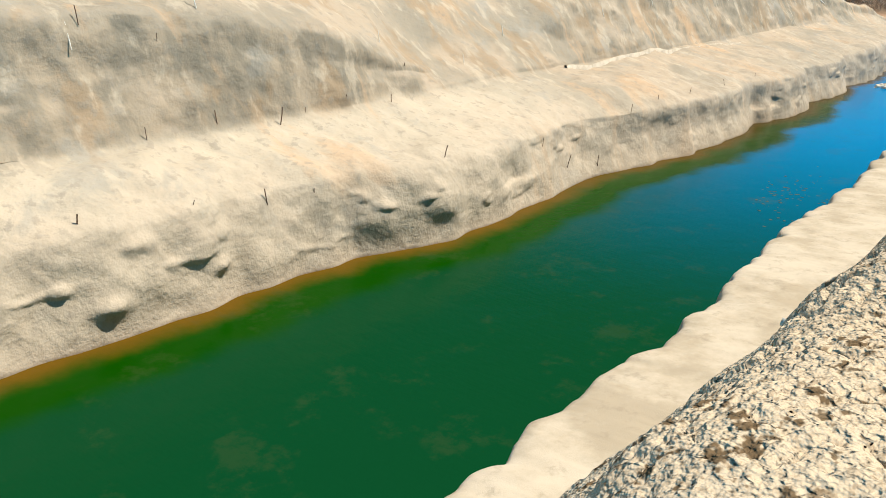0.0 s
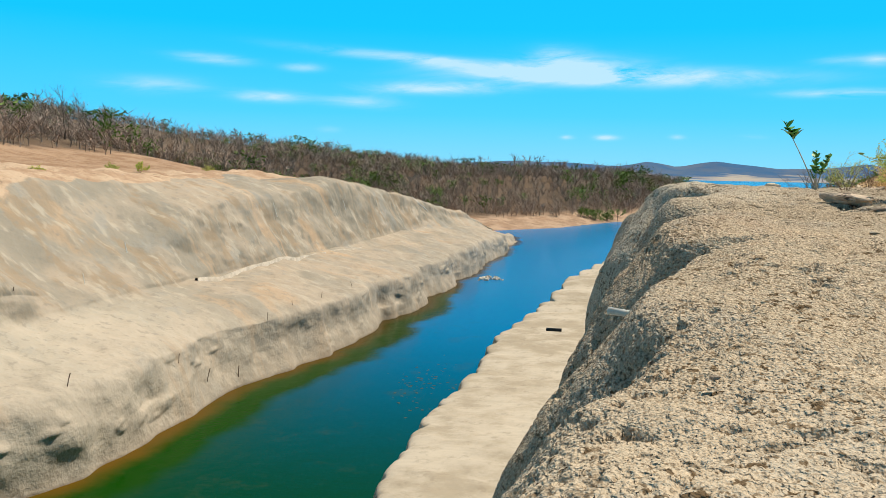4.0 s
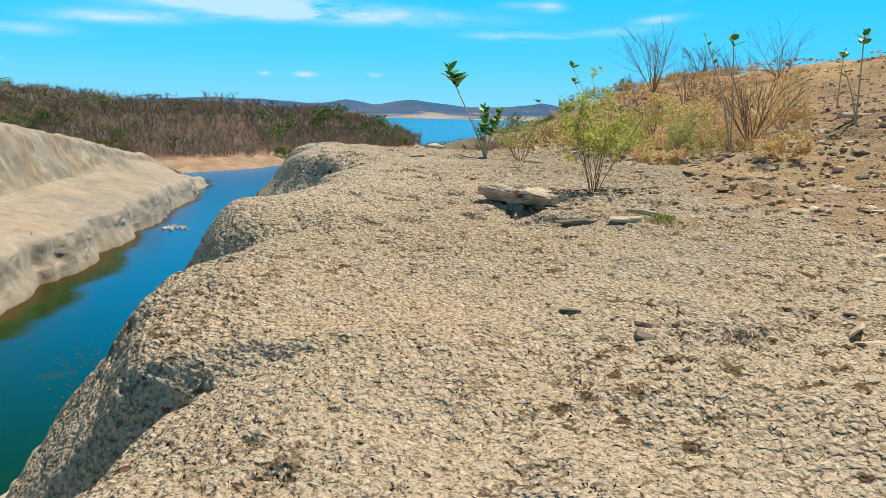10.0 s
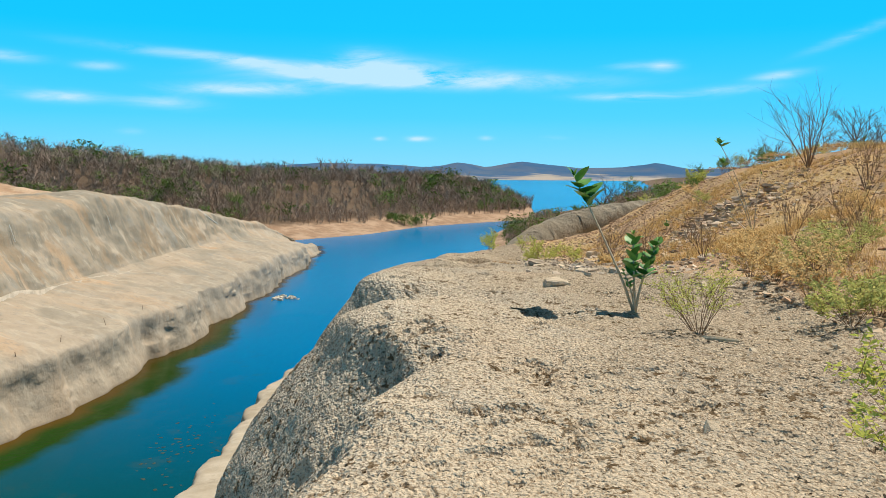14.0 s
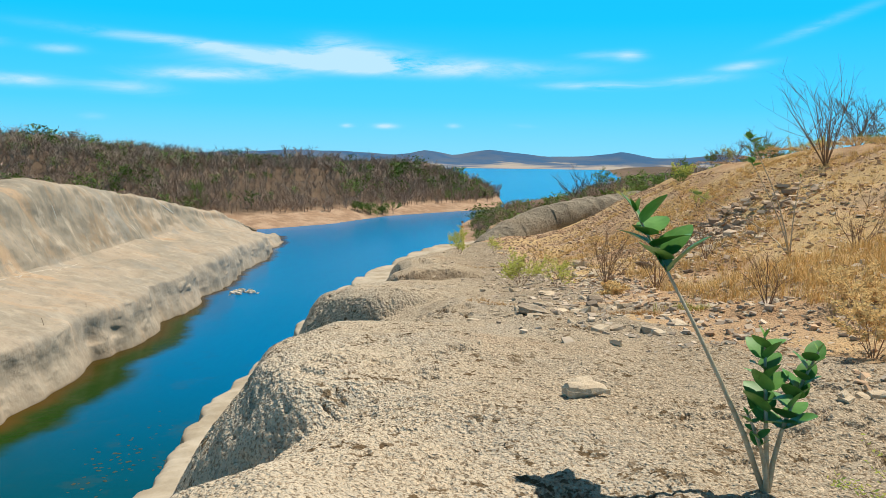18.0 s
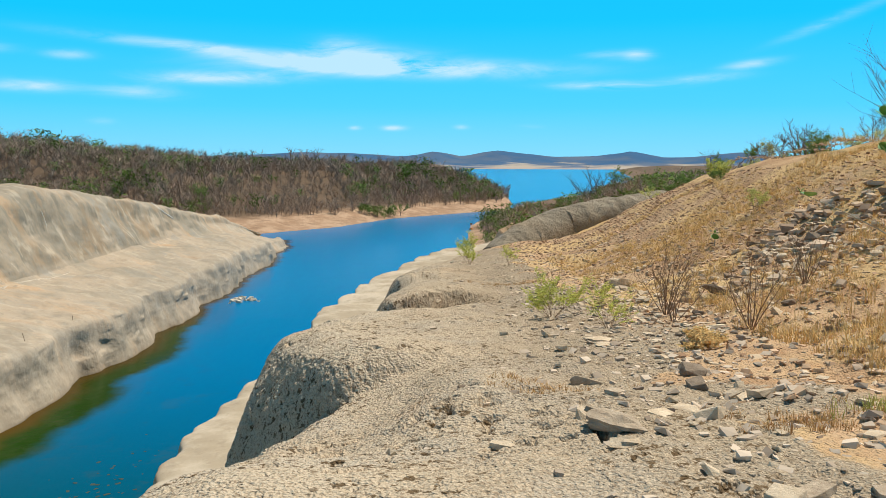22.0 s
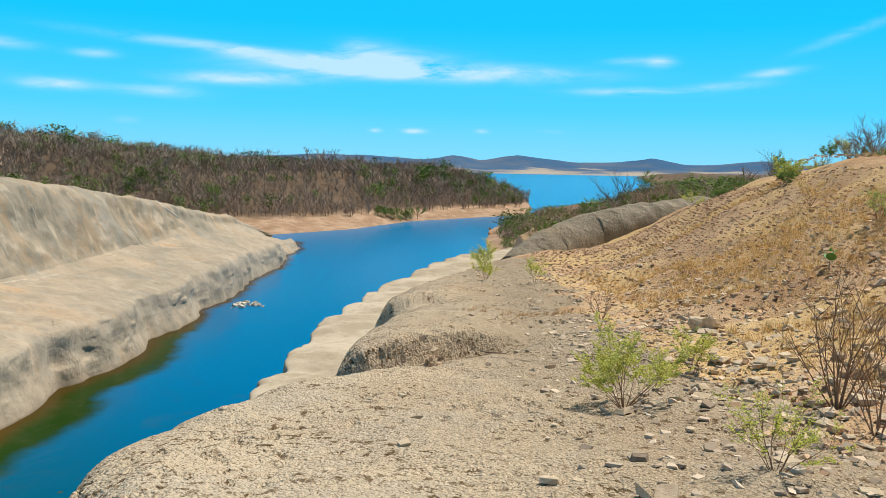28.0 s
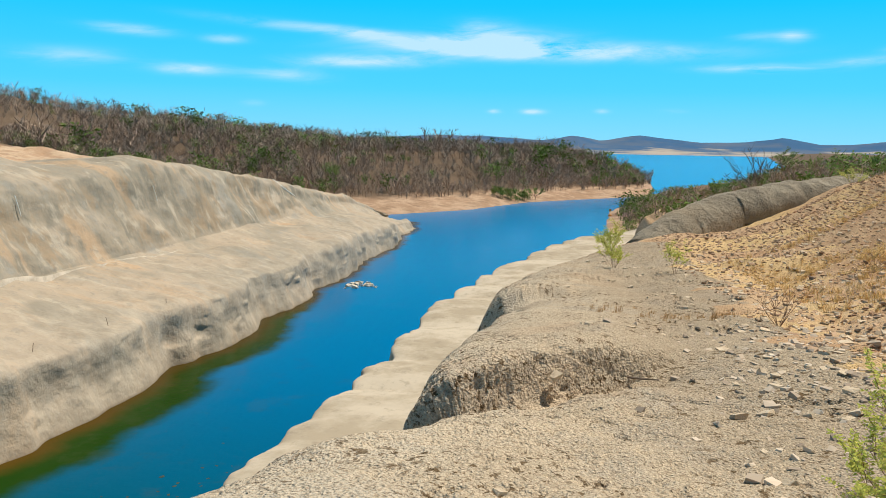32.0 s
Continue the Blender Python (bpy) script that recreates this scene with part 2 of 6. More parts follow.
def upland_material():
    """Dry ground under the scrub, grey-brown, with red earth by the shore."""
    k = Mat("scrub_ground", 0.97, 0.1)
    c = k.mix(k.map(k.noise(0.03, 6, 0.65), 0.35, 0.65), (0.115, 0.082, 0.058), (0.175, 0.12, 0.08))
    shore = k.map(k.math("ADD", k.axis(2), k.math("MULTIPLY", k.noise(0.06, 5), 3.0)), -16.6, -14.8, 1, 0)
    sand = k.mix(k.map(k.noise(0.12, 6, 0.7), 0.42, 0.6), (0.50, 0.345, 0.235), (0.37, 0.235, 0.15))
    sand = k.mix(k.map(k.noise(0.5, 6, 0.7, stretch=(0.25, 0.6, 2.5)), 0.5, 0.62, 0, 0.7), sand, (0.26, 0.165, 0.105))
    c = k.mix(k.math("MULTIPLY", shore, k.map(k.axis(0), 62.0, 42.0, 0.15, 1.0)), c, sand)
    terrace = k.map(k.math("ADD", k.axis(0), k.math("MULTIPLY", k.noise(0.05, 4), 24.0)), -92.0, -84.0)
    near = k.math("MULTIPLY", terrace, k.map(k.axis(1), 185.0, 150.0))
    left = k.map(k.axis(0), -30.0, -40.0)
    c = k.mix(k.math("MULTIPLY", near, left), c, k.mix(k.map(k.noise(0.25, 6, 0.7), 0.42, 0.6), (0.44, 0.29, 0.185), (0.33, 0.20, 0.12)))
    c = k.mix(k.map(k.noise(0.9, 6, 0.7), 0.52, 0.72, 0, 0.4), c, (0.40, 0.30, 0.20))
    k.color(c)
    k.bump(k.noise(0.6, 6, 0.7), 0.5, 0.7)
    return k.m


def water_material():
    """Deep blue-green water; brown silt along the shallow far edge, then the bank's reflection painted green."""
    k = Mat("lake_water", 0.16, 0.03)
    k.b.inputs["IOR"].default_value = 1.33
    at = k.t.nodes.new("ShaderNodeAttribute")
    at.attribute_name = "off"
    off = k.math("ADD", at.outputs["Fac"], k.math("MULTIPLY", k.math("SUBTRACT", k.noise(0.16, 6, 0.65), 0.5), 4.0))
    # bluer with distance: sky reflection painted into the base colour
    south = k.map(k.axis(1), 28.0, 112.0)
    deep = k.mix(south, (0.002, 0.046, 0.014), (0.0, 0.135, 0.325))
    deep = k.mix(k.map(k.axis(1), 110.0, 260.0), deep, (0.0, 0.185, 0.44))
    # green band: reflection of the far bank, painted by distance from its edge
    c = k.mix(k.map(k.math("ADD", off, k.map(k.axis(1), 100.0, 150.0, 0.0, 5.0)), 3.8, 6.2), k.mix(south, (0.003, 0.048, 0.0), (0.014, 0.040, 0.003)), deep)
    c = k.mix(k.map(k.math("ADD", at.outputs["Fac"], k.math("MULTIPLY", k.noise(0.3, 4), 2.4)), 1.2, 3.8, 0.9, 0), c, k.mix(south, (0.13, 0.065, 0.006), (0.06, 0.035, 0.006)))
    bed = k.math("MULTIPLY", k.map(k.noise(0.22, 7, 0.7), 0.55, 0.66), k.map(k.axis(1), 130.0, 70.0))
    c = k.mix(k.math("MULTIPLY", bed, 0.16), c, (0.06, 0.07, 0.03))
    k.color(c)
    k.bump(k.noise(0.35, 4, 0.6, stretch=(1.0, 0.6, 1.0)), 0.2, 0.35)
    k.bump(k.noise(2.2, 3, 0.6, stretch=(0.35, 1.6, 1.0)), 0.025, 0.4)
    return k.m


def plain_material(name, a, b, scale=4.0, rough=0.8, spec=0.3, bump=0.0, per_object=False):
    k = Mat(name, rough, spec)
    f = k.map(k.noise(scale, 5, 0.65), 0.3, 0.7)
    c = k.mix(f, a, b)
    if per_object:
        c = k.mix(k.map(k.random(), 0, 1, 0, 0.4), c, tuple(v * 0.6 for v in a))
    k.color(c)
    if bump:
        k.bump(k.noise(scale * 4, 5, 0.7), bump, 0.8)
    return k.m


def bedded_rock(name, a, b):
    """Weathered rock, tan on its beds, the shade of the splits between them painted nearly black."""
    k = Mat(name, 0.92, 0.15)
    c = k.mix(k.map(k.noise(5.0, 5, 0.65), 0.35, 0.65), a, tuple(v * 0.62 for v in a))
    c = k.mix(k.map(k.noise(4.5, 5, 0.7, stretch=(0.7, 0.7, 3.0)), 0.555, 0.60, 0, 0.9), c, b)
    k.color(c)
    k.bump(k.noise(6.0, 5, 0.7, stretch=(0.7, 0.7, 3.0)), 0.06, 0.9)
    k.bump(k.noise(30.0, 4, 0.7), 0.01, 0.8)
    return k.m


def twig_material(name, a, b):
    """Varied from tuft to tuft."""
    k = Mat(name, 0.9, 0.1)
    k.color(k.mix(k.island, a, b))
    return k.m


SHOTCRETE, BANK, UPLAND, WATER = shotcrete_material(), bank_material(), upland_material(), water_material()

# ---- shaping helpers ----
W = -20.9  # water level
rng = np.random.default_rng(7)


def smooth(v, a, b):
    t = np.clip((v - a) / (b - a), 0, 1)
    return t * t * (3 - 2 * t)


def lattice(ix, iy, seed):
    h = (ix.astype(np.int64) * 374761393 + iy.astype(np.int64) * 668265263 + seed * 1442695041) & 0x7FFFFFFF
    h = ((h ^ (h >> 13)) * 1274126177) & 0x7FFFFFFF
    return ((h ^ (h >> 16)) & 0xFFFF) / 65535.0


def cells(x, y, seed=0):
    """Distance to the nearest of scattered points, one to a unit square."""
    ix, iy = np.floor(x).astype(np.int64), np.floor(y).astype(np.int64)
    best = np.full(x.shape, 9.0)
    for dx in (-1, 0, 1):
        for dy in (-1, 0, 1):
            cx, cy = ix + dx, iy + dy
            px, py = cx + lattice(cx, cy, seed), cy + lattice(cx, cy, seed + 1)
            best = np.minimum(best, (px - x) ** 2 + (py - y) ** 2)
    return np.sqrt(best)


def vnoise(x, y, seed=0):
    """Smooth value noise in -1..1."""
    ix, iy = np.floor(x).astype(np.int64), np.floor(y).astype(np.int64)
    fx, fy = x - ix, y - iy
    fx, fy = fx * fx * (3 - 2 * fx), fy * fy * (3 - 2 * fy)
    a = lattice(ix, iy, seed) * (1 - fx) + lattice(ix + 1, iy, seed) * fx
    b = lattice(ix, iy + 1, seed) * (1 - fx) + lattice(ix + 1, iy + 1, seed) * fx
    return 2 * (a * (1 - fy) + b * fy) - 1


def fbm(x, y, octaves=4, seed=0, gain=0.5):
    out, amp = 0.0, 1.0
    for o in range(octaves):
        out = out + amp * vnoise(x * 2.03**o + 17.3 * o, y * 2.03**o - 9.1 * o, seed + o)
        amp *= gain
    return out


def grid_mesh(name, px, py, pz, material):
    """A sheet from three arrays of the same shape."""
    rows, cols = px.shape
    me = bpy.data.meshes.new(name)
    n = rows * cols
    me.vertices.add(n)
    me.vertices.foreach_set("co", np.stack([px, py, pz], -1).astype(np.float32).ravel())
    i = np.arange(n).reshape(rows, cols)
    quads = np.stack([i[:-1, :-1], i[:-1, 1:], i[1:, 1:], i[1:, :-1]], -1).reshape(-1, 4)
    me.loops.add(quads.size)
    me.loops.foreach_set("vertex_index", quads.ravel().astype(np.int32))
    me.polygons.add(len(quads))
    me.polygons.foreach_set("loop_start", np.arange(0, quads.size, 4, dtype=np.int32))
    me.polygons.foreach_set("use_smooth", np.ones(len(quads), dtype=bool))
    me.update(calc_edges=True)
    me.materials.append(material)
    return new(name, me)


def loft(stations, keys, u):
    """Cross-sections: keys is a list of (xs, zs) pairs, each a function of y; u runs over them from 0 to len - 1."""
    kx = np.stack([np.broadcast_to(f(stations), stations.shape) for f, _ in keys], -1)
    kz = np.stack([np.broadcast_to(g(stations), stations.shape) for _, g in keys], -1)
    n = len(keys)
    px, pz = np.zeros((len(stations), len(u))), np.zeros((len(stations), len(u)))
    i = np.clip(np.floor(u).astype(int), 0, n - 2)
    f = u - i
    for out, k in ((px, kx), (pz, kz)):
        p0, p1, p2, p3 = (k[:, np.clip(i + d, 0, n - 1)] for d in (-1, 0, 1, 2))
        m1, m2 = 0.32 * (p2 - p0), 0.32 * (p3 - p1)
        out += (2 * f**3 - 3 * f**2 + 1) * p1 + (f**3 - 2 * f**2 + f) * m1 + (3 * f**2 - 2 * f**3) * p2 + (f**3 - f**2) * m2
    return px, np.repeat(stations[:, None], len(u), 1), pz


def along(*pairs):
    ys, vs = zip(*pairs)
    return lambda y: np.interp(y, ys, vs)


# ---- right bank: rounded lip, platform and the foot of the hill ----
lip_x = along((-30, -2.2), (-11.5, -2.2), (-9, -2.05), (-7.6, -1.95), (-6.6, -1.6), (-5.9, -1.45), (-5.2, -1.75), (-4.4, -1.7), (-3.4, -1.35), (-2.6, -1.2), (-2.25, -0.98), (-2.05, -0.92), (-1.88, -1.25), (-1.6, -1.35), (-1.0, -1.45), (-0.2, -1.45),
              (0.5, -1.1), (0.9, -0.95), (1.3, -1.15), (1.9, -1.3), (2.8, -1.05), (3.9, -0.7), (4.6, -0.52), (5.7, -0.5), (6.3, -0.42), (6.7, -0.25), (7.0, -0.15), (7.5, -0.35), (8.2, -0.75), (8.9, -1.1), (9.6, -1.3), (10.3, -1.2), (10.9, -0.9),
              (11.3, -0.65), (11.7, -0.85), (12.6, -1.25), (14, -1.45), (16, -1.6), (18, -1.5), (19.2, -1.2), (20.2, -0.8), (20.9, -0.45), (21.4, -0.65), (22.5, -1.25), (24.5, -1.95), (26.5, -2.3), (28.5, -2.25), (30.5, -1.7),
              (32.0, -0.9), (32.6, -0.1), (32.9, -0.1), (33.4, -0.65), (34.5, -0.75), (38, -0.8), (41, -0.6), (43, -0.1), (44.5, -0.9),
              (48, -1.0), (50, -0.4), (53, -0.6), (60, 0.4), (75, 3.2), (86, 5.6), (92, 7.6), (94, 6.9), (103, 9.4), (120, 10.2), (140, 11), (170, 16), (205, 24))
ground_z = along((-40, -1.7), (-14, -1.3), (-8, -1.05), (-3, -0.55), (1, -0.1), (6, 0.02), (12, -0.08), (17, -0.36), (20, -0.62), (25, -1.3), (28, -1.6), (36, -2.45),
                 (42, -2.9), (50, -3.5), (62, -4.3), (75, -5.1), (84, -6.2), (96, -7.2), (103, -7.4), (120, -7.7), (140, -8.3), (170, -9.8), (205, -12.5))
berm_o = along((-45, -12.9), (10, -12.8), (17, -12.3), (34, -13.3), (45, -12.7), (58, -13.3), (64, -12.5), (72, -11.7), (80, -10.9), (92, -11.0), (102, -10.2), (110, -8.6), (116, -8.2), (123, -6.8),
               (145, -1.9), (158, 1.8), (172, 3.2), (190, 7.5), (205, 11))


def wall_m(y):
    """The wall a little below the lip."""
    return lip_x(y) - np.interp(y, [-12, -10.5, -9, -7, -5, -3, -1, 0.9, 2.5, 5, 6.9, 8.5, 10, 11.3, 13, 18, 21, 23, 30, 34, 60], [0.75, 0.65, 0.4, 0.7, 1.05, 1.2, 1.0, 0.85, 0.95, 1.1, 1.45, 1.3, 1.15, 0.65, 1.0, 0.9, 0.55, 0.75, 0.5, 0.5, 0.8])


foot_x = along((-40, 4.2), (-8, 4.0), (0, 4.6), (8, 5.2), (14, 4.6), (20, 4.3), (30, 5.0), (42, 5.2), (55, 5.5), (75, 6.5), (86, 9.0), (103, 13.5), (140, 17), (205, 30))
hill_z = along((-40, 1.6), (-8, 2.4), (8, 3.0), (25, 2.8), (40, 2.6), (60, 1.9), (72, 0.8), (85, -1.5), (100, -3.0), (140, -3.8), (205, -7.0))


def right_height(x, y):
    """Height of the platform and the hill, right of the lip."""
    g, f = ground_z(y), foot_x(y)
    tilt = np.clip((x - 1.5), -4, f) * 0.03 * smooth(y, 15, 40) * 2.0
    start = f + np.interp(y, [30, 60, 75, 90], [0.0, 1.8, 3.2, 1.0])
    rise = smooth(x, start, start + 14) * (hill_z(y) - g)
    h = g + tilt * (x < f + 0.0) + np.where(x >= f, np.clip((f - 1.5), -4, 9) * 0.06 * smooth(y, 15, 40), 0)
    h = h + 0.7 * smooth(x, 4, 10) * smooth(x, 26, 16) * smooth(y, 64, 84) * smooth(y, 104, 94)
    h = h + rise + 0.10 * fbm(x * 0.35, y * 0.35, 3, 3) + 0.22 * fbm(x * 0.25, y * 0.25, 4, 5) * smooth(x, f, f + 2)
    return h


# where a lobe of the bank begins: y, reach to the right, rise and slant of its front, the dip before it and the dip's length
LOBES = [(-5.9, -0.9, 0.22, 0.5, 0.10, 0.6), (-2.2, -0.6, 0.22, 0.6, 0.08, 0.5), (0.9, -0.3, 0.30, 0.6, 0.12, 0.6), (6.9, 0.7, 0.42, 0.3, 0.12, 0.6), (11.3, 0.4, 0.45, 0.4, 0.22, 0.8),
         (20.9, 1.0, 0.6, 0.5, 0.5, 2.4), (32.9, 2.7, 0.75, 1.0, 0.40, 0.7), (44.0, 1.6, 0.4, 0.8, 0.2, 0.6)]


def lobes(x, y):
    """The low rounded fronts where one sprayed lobe overlaps the next."""
    out = 0.0 * x
    for y0, reach, rise, slant, dip, span in LOBES:
        d = y - y0 - slant * np.clip(x + 0.5, 0, 4)
        front = 0.6 * rise * smooth(d, -0.1, 0.32) * np.exp(-np.clip(d - 0.5, 0, 60) / (3.0 if y0 < 30 else 9.0)) - dip * np.exp(-(((d + 0.75 * span) / span) ** 2))
        out = out + front * smooth(x, reach + 0.4, reach - 1.2)
    return out


def scallop(y):
    k = 0.34 + 0.23 * smooth(y, 55, 75)
    p = y * np.where(y < 66, 0.62, 0.31)
    return k * (np.abs(np.sin(p + 0.7 * np.sin(y * 0.17))) - 0.6) + 0.22 * vnoise(y * 0.9, y * 0, 4)


def right_section(stations, u):
    lip, gz = lip_x, ground_z
    end = lambda y: 3.6 * smooth(y, 150, 205)
    swell = lambda y: 0.45 * smooth(y, 60, 75) * (np.abs(np.sin(y * 0.31 + 0.7 * np.sin(y * 0.17))) - 0.5)
    foot = lambda y: lip(y) - 1.9
    flat = lambda y: smooth(y, -5, -8.5)  # a softer shoulder where the walk begins
    keys = [
        (lambda y: berm_o(y) - 3.0 - scallop(y), lambda y: 0 * y - 26.0),
        (lambda y: berm_o(y) - 0.7 - scallop(y), lambda y: -17.5 - 0.8 * end(y)),
        (lambda y: berm_o(y) - 0.10 - scallop(y), lambda y: -14.5 - end(y)),
        (lambda y: berm_o(y) + 0.5 - scallop(y), lambda y: -13.85 - end(y) + swell(y)),
        (lambda y: 0.5 * berm_o(y) + 0.5 * foot(y), lambda y: -13.6 - 0.7 * end(y) + 0.7 * swell(y)),
        (lambda y: foot(y) - 0.3, lambda y: -13.3 - 0.5 * end(y)),
        (lambda y: foot(y) + 0.4, lambda y: -12.2 - 0.3 * end(y)),
        (lambda y: wall_m(y) - 0.35, lambda y: gz(y) - 4.4 + 0.8 * flat(y)),
        (lambda y: wall_m(y), lambda y: gz(y) - 2.3 + 1.0 * flat(y)),
        (lambda y: 0.45 * wall_m(y) + 0.55 * lip(y), lambda y: gz(y) - 1.35 + 0.63 * flat(y)),
        (lambda y: lip(y) + 0.02, lambda y: gz(y) - 0.66 + 0.30 * flat(y)),
        (lambda y: lip(y) + 0.32, lambda y: gz(y) - 0.25 + 0.09 * flat(y)),
        (lambda y: lip(y) + 0.95, lambda y: gz(y) - 0.05),
        (lambda y: lip(y) + 1.9, lambda y: right_height(lip(y) + 1.9, y)),
    ]
    return loft(stations, keys, u)


def spaced(*runs):
    """Values from run to run: (start, end, step) joined end to end."""
    return np.concatenate([np.arange(a, b - 1e-6, s) for a, b, s in runs])


def displaced(px, py, pz, lump, run=None):
    """Pushes a sheet along its normals by lump(s, v): s is the length along the section, v the run along the bank."""
    ds = np.hypot(np.diff(px, axis=1), np.diff(pz, axis=1))
    s = np.concatenate([np.zeros((len(px), 1)), np.cumsum(ds, 1)], 1)
    p = np.stack([px, py, pz], -1)
    n = np.cross(np.gradient(p, axis=1), np.gradient(p, axis=0))
    n /= np.maximum(np.linalg.norm(n, axis=-1, keepdims=True), 1e-9)
    p = p + n * lump(s, py if run is None else run, n[..., 2])[..., None]
    return p[..., 0], p[..., 1], p[..., 2]


def add_mask(ob, name, values):
    a = ob.data.attributes.new(name, "FLOAT", "POINT")
    a.data.foreach_set("value", values.astype(np.float32).ravel())


def right_bank():
    ys = spaced((-45, -16, 0.8), (-16, -12, 0.04), (-12, 24, 0.025), (24, 30, 0.035), (30, 37.5, 0.03), (37.5, 50, 0.12), (50, 80, 0.25), (80, 205, 0.6))
    u = np.concatenate([np.linspace(0, 2, 6)[:-1], np.linspace(2, 5, 26)[:-1], np.linspace(5, 7, 15)[:-1], np.linspace(7, 8, 60)[:-1], np.linspace(8, 11, 100)[:-1], np.linspace(11, 13, 76)[:-1]])
    px, py, pz = right_section(ys, u)
    s = spaced((0, 3.2, 0.026), (3.2, 8, 0.08), (8, 16, 0.2), (16, 60, 2.0))
    hx = (lip_x(ys) + 1.9)[:, None] + s[None]
    hy = np.repeat(ys[:, None], len(s), 1)
    px, py, pz = np.concatenate([px, hx], 1), np.concatenate([py, hy], 1), np.concatenate([pz, right_height(hx, hy)], 1)
    pz = pz + lobes(px, py) * smooth(pz - ground_z(py), -3.0, -0.9)
    soil = smooth(px + 0.9 * fbm(px * 0.6, py * 0.6, 4, 21), foot_x(py) - 0.6, foot_x(py) + 0.7)

    soil = np.maximum(soil, smooth(py, 71, 76) * smooth(px - lip_x(py), -0.3, 0.6))

    fine = np.concatenate([smooth(u, 6.8, 7.4), smooth(s, 11, 7)])[None]  # popcorn only where the sheet is fine enough

    def lump(s, y, level):
        steep = smooth(np.abs(level), 0.85, 0.5)
        rough = smooth(py, 37, 35.5) * (1.0 - 0.3 * smooth(py, 9, 16) * (1 - steep) + (0.9 * smooth(py, 14, 17) - 0.25 * smooth(py, 14, 12)) * steep) * (0.6 + 0.4 * smooth(fbm(s * 0.5, y * 0.5, 3, 31), -0.5, 0.6))
        wx, wy = s + 0.06 * vnoise(s * 4, y * 4, 5), y + 0.06 * vnoise(s * 4, y * 4, 6)
        pop = np.sqrt(np.maximum(0.0, 1 - (cells(wx * 14, wy * 14, 11) / 0.85) ** 2)) - 0.5
        pop += 0.55 * (np.sqrt(np.maximum(0.0, 1 - (cells(wx * 22, wy * 22, 14) / 0.85) ** 2)) - 0.5)
        pits = -smooth(fbm(s * 6.5, y * 6.5, 3, 17), 0.34, 0.7) * smooth(fbm(s * 0.7, y * 0.7, 3, 19), -0.2, 0.5)
        return fine * (rough * 0.045 * pop + 0.08 * pits) + 0.055 * fbm(s * 1.1, y * 1.1, 3, 13)

    run = np.concatenate([[0.0], np.cumsum(np.hypot(np.diff(ys), np.diff(lip_x(ys))))]) - 45.0
    px, py, pz = displaced(px, py, pz, lump, np.repeat(run[:, None], px.shape[1], 1))
    global NEAR
    NEAR = (ys, s, pz[:, -len(s):])
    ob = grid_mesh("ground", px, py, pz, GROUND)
    add_mask(ob, "soil", soil)
    add_mask(ob, "ledge", smooth(pz, -12.4, -13.0))
    return tagged(ob, "grey sprayed-concrete bank edge and stony brown hillside", "ground", kind="structure")


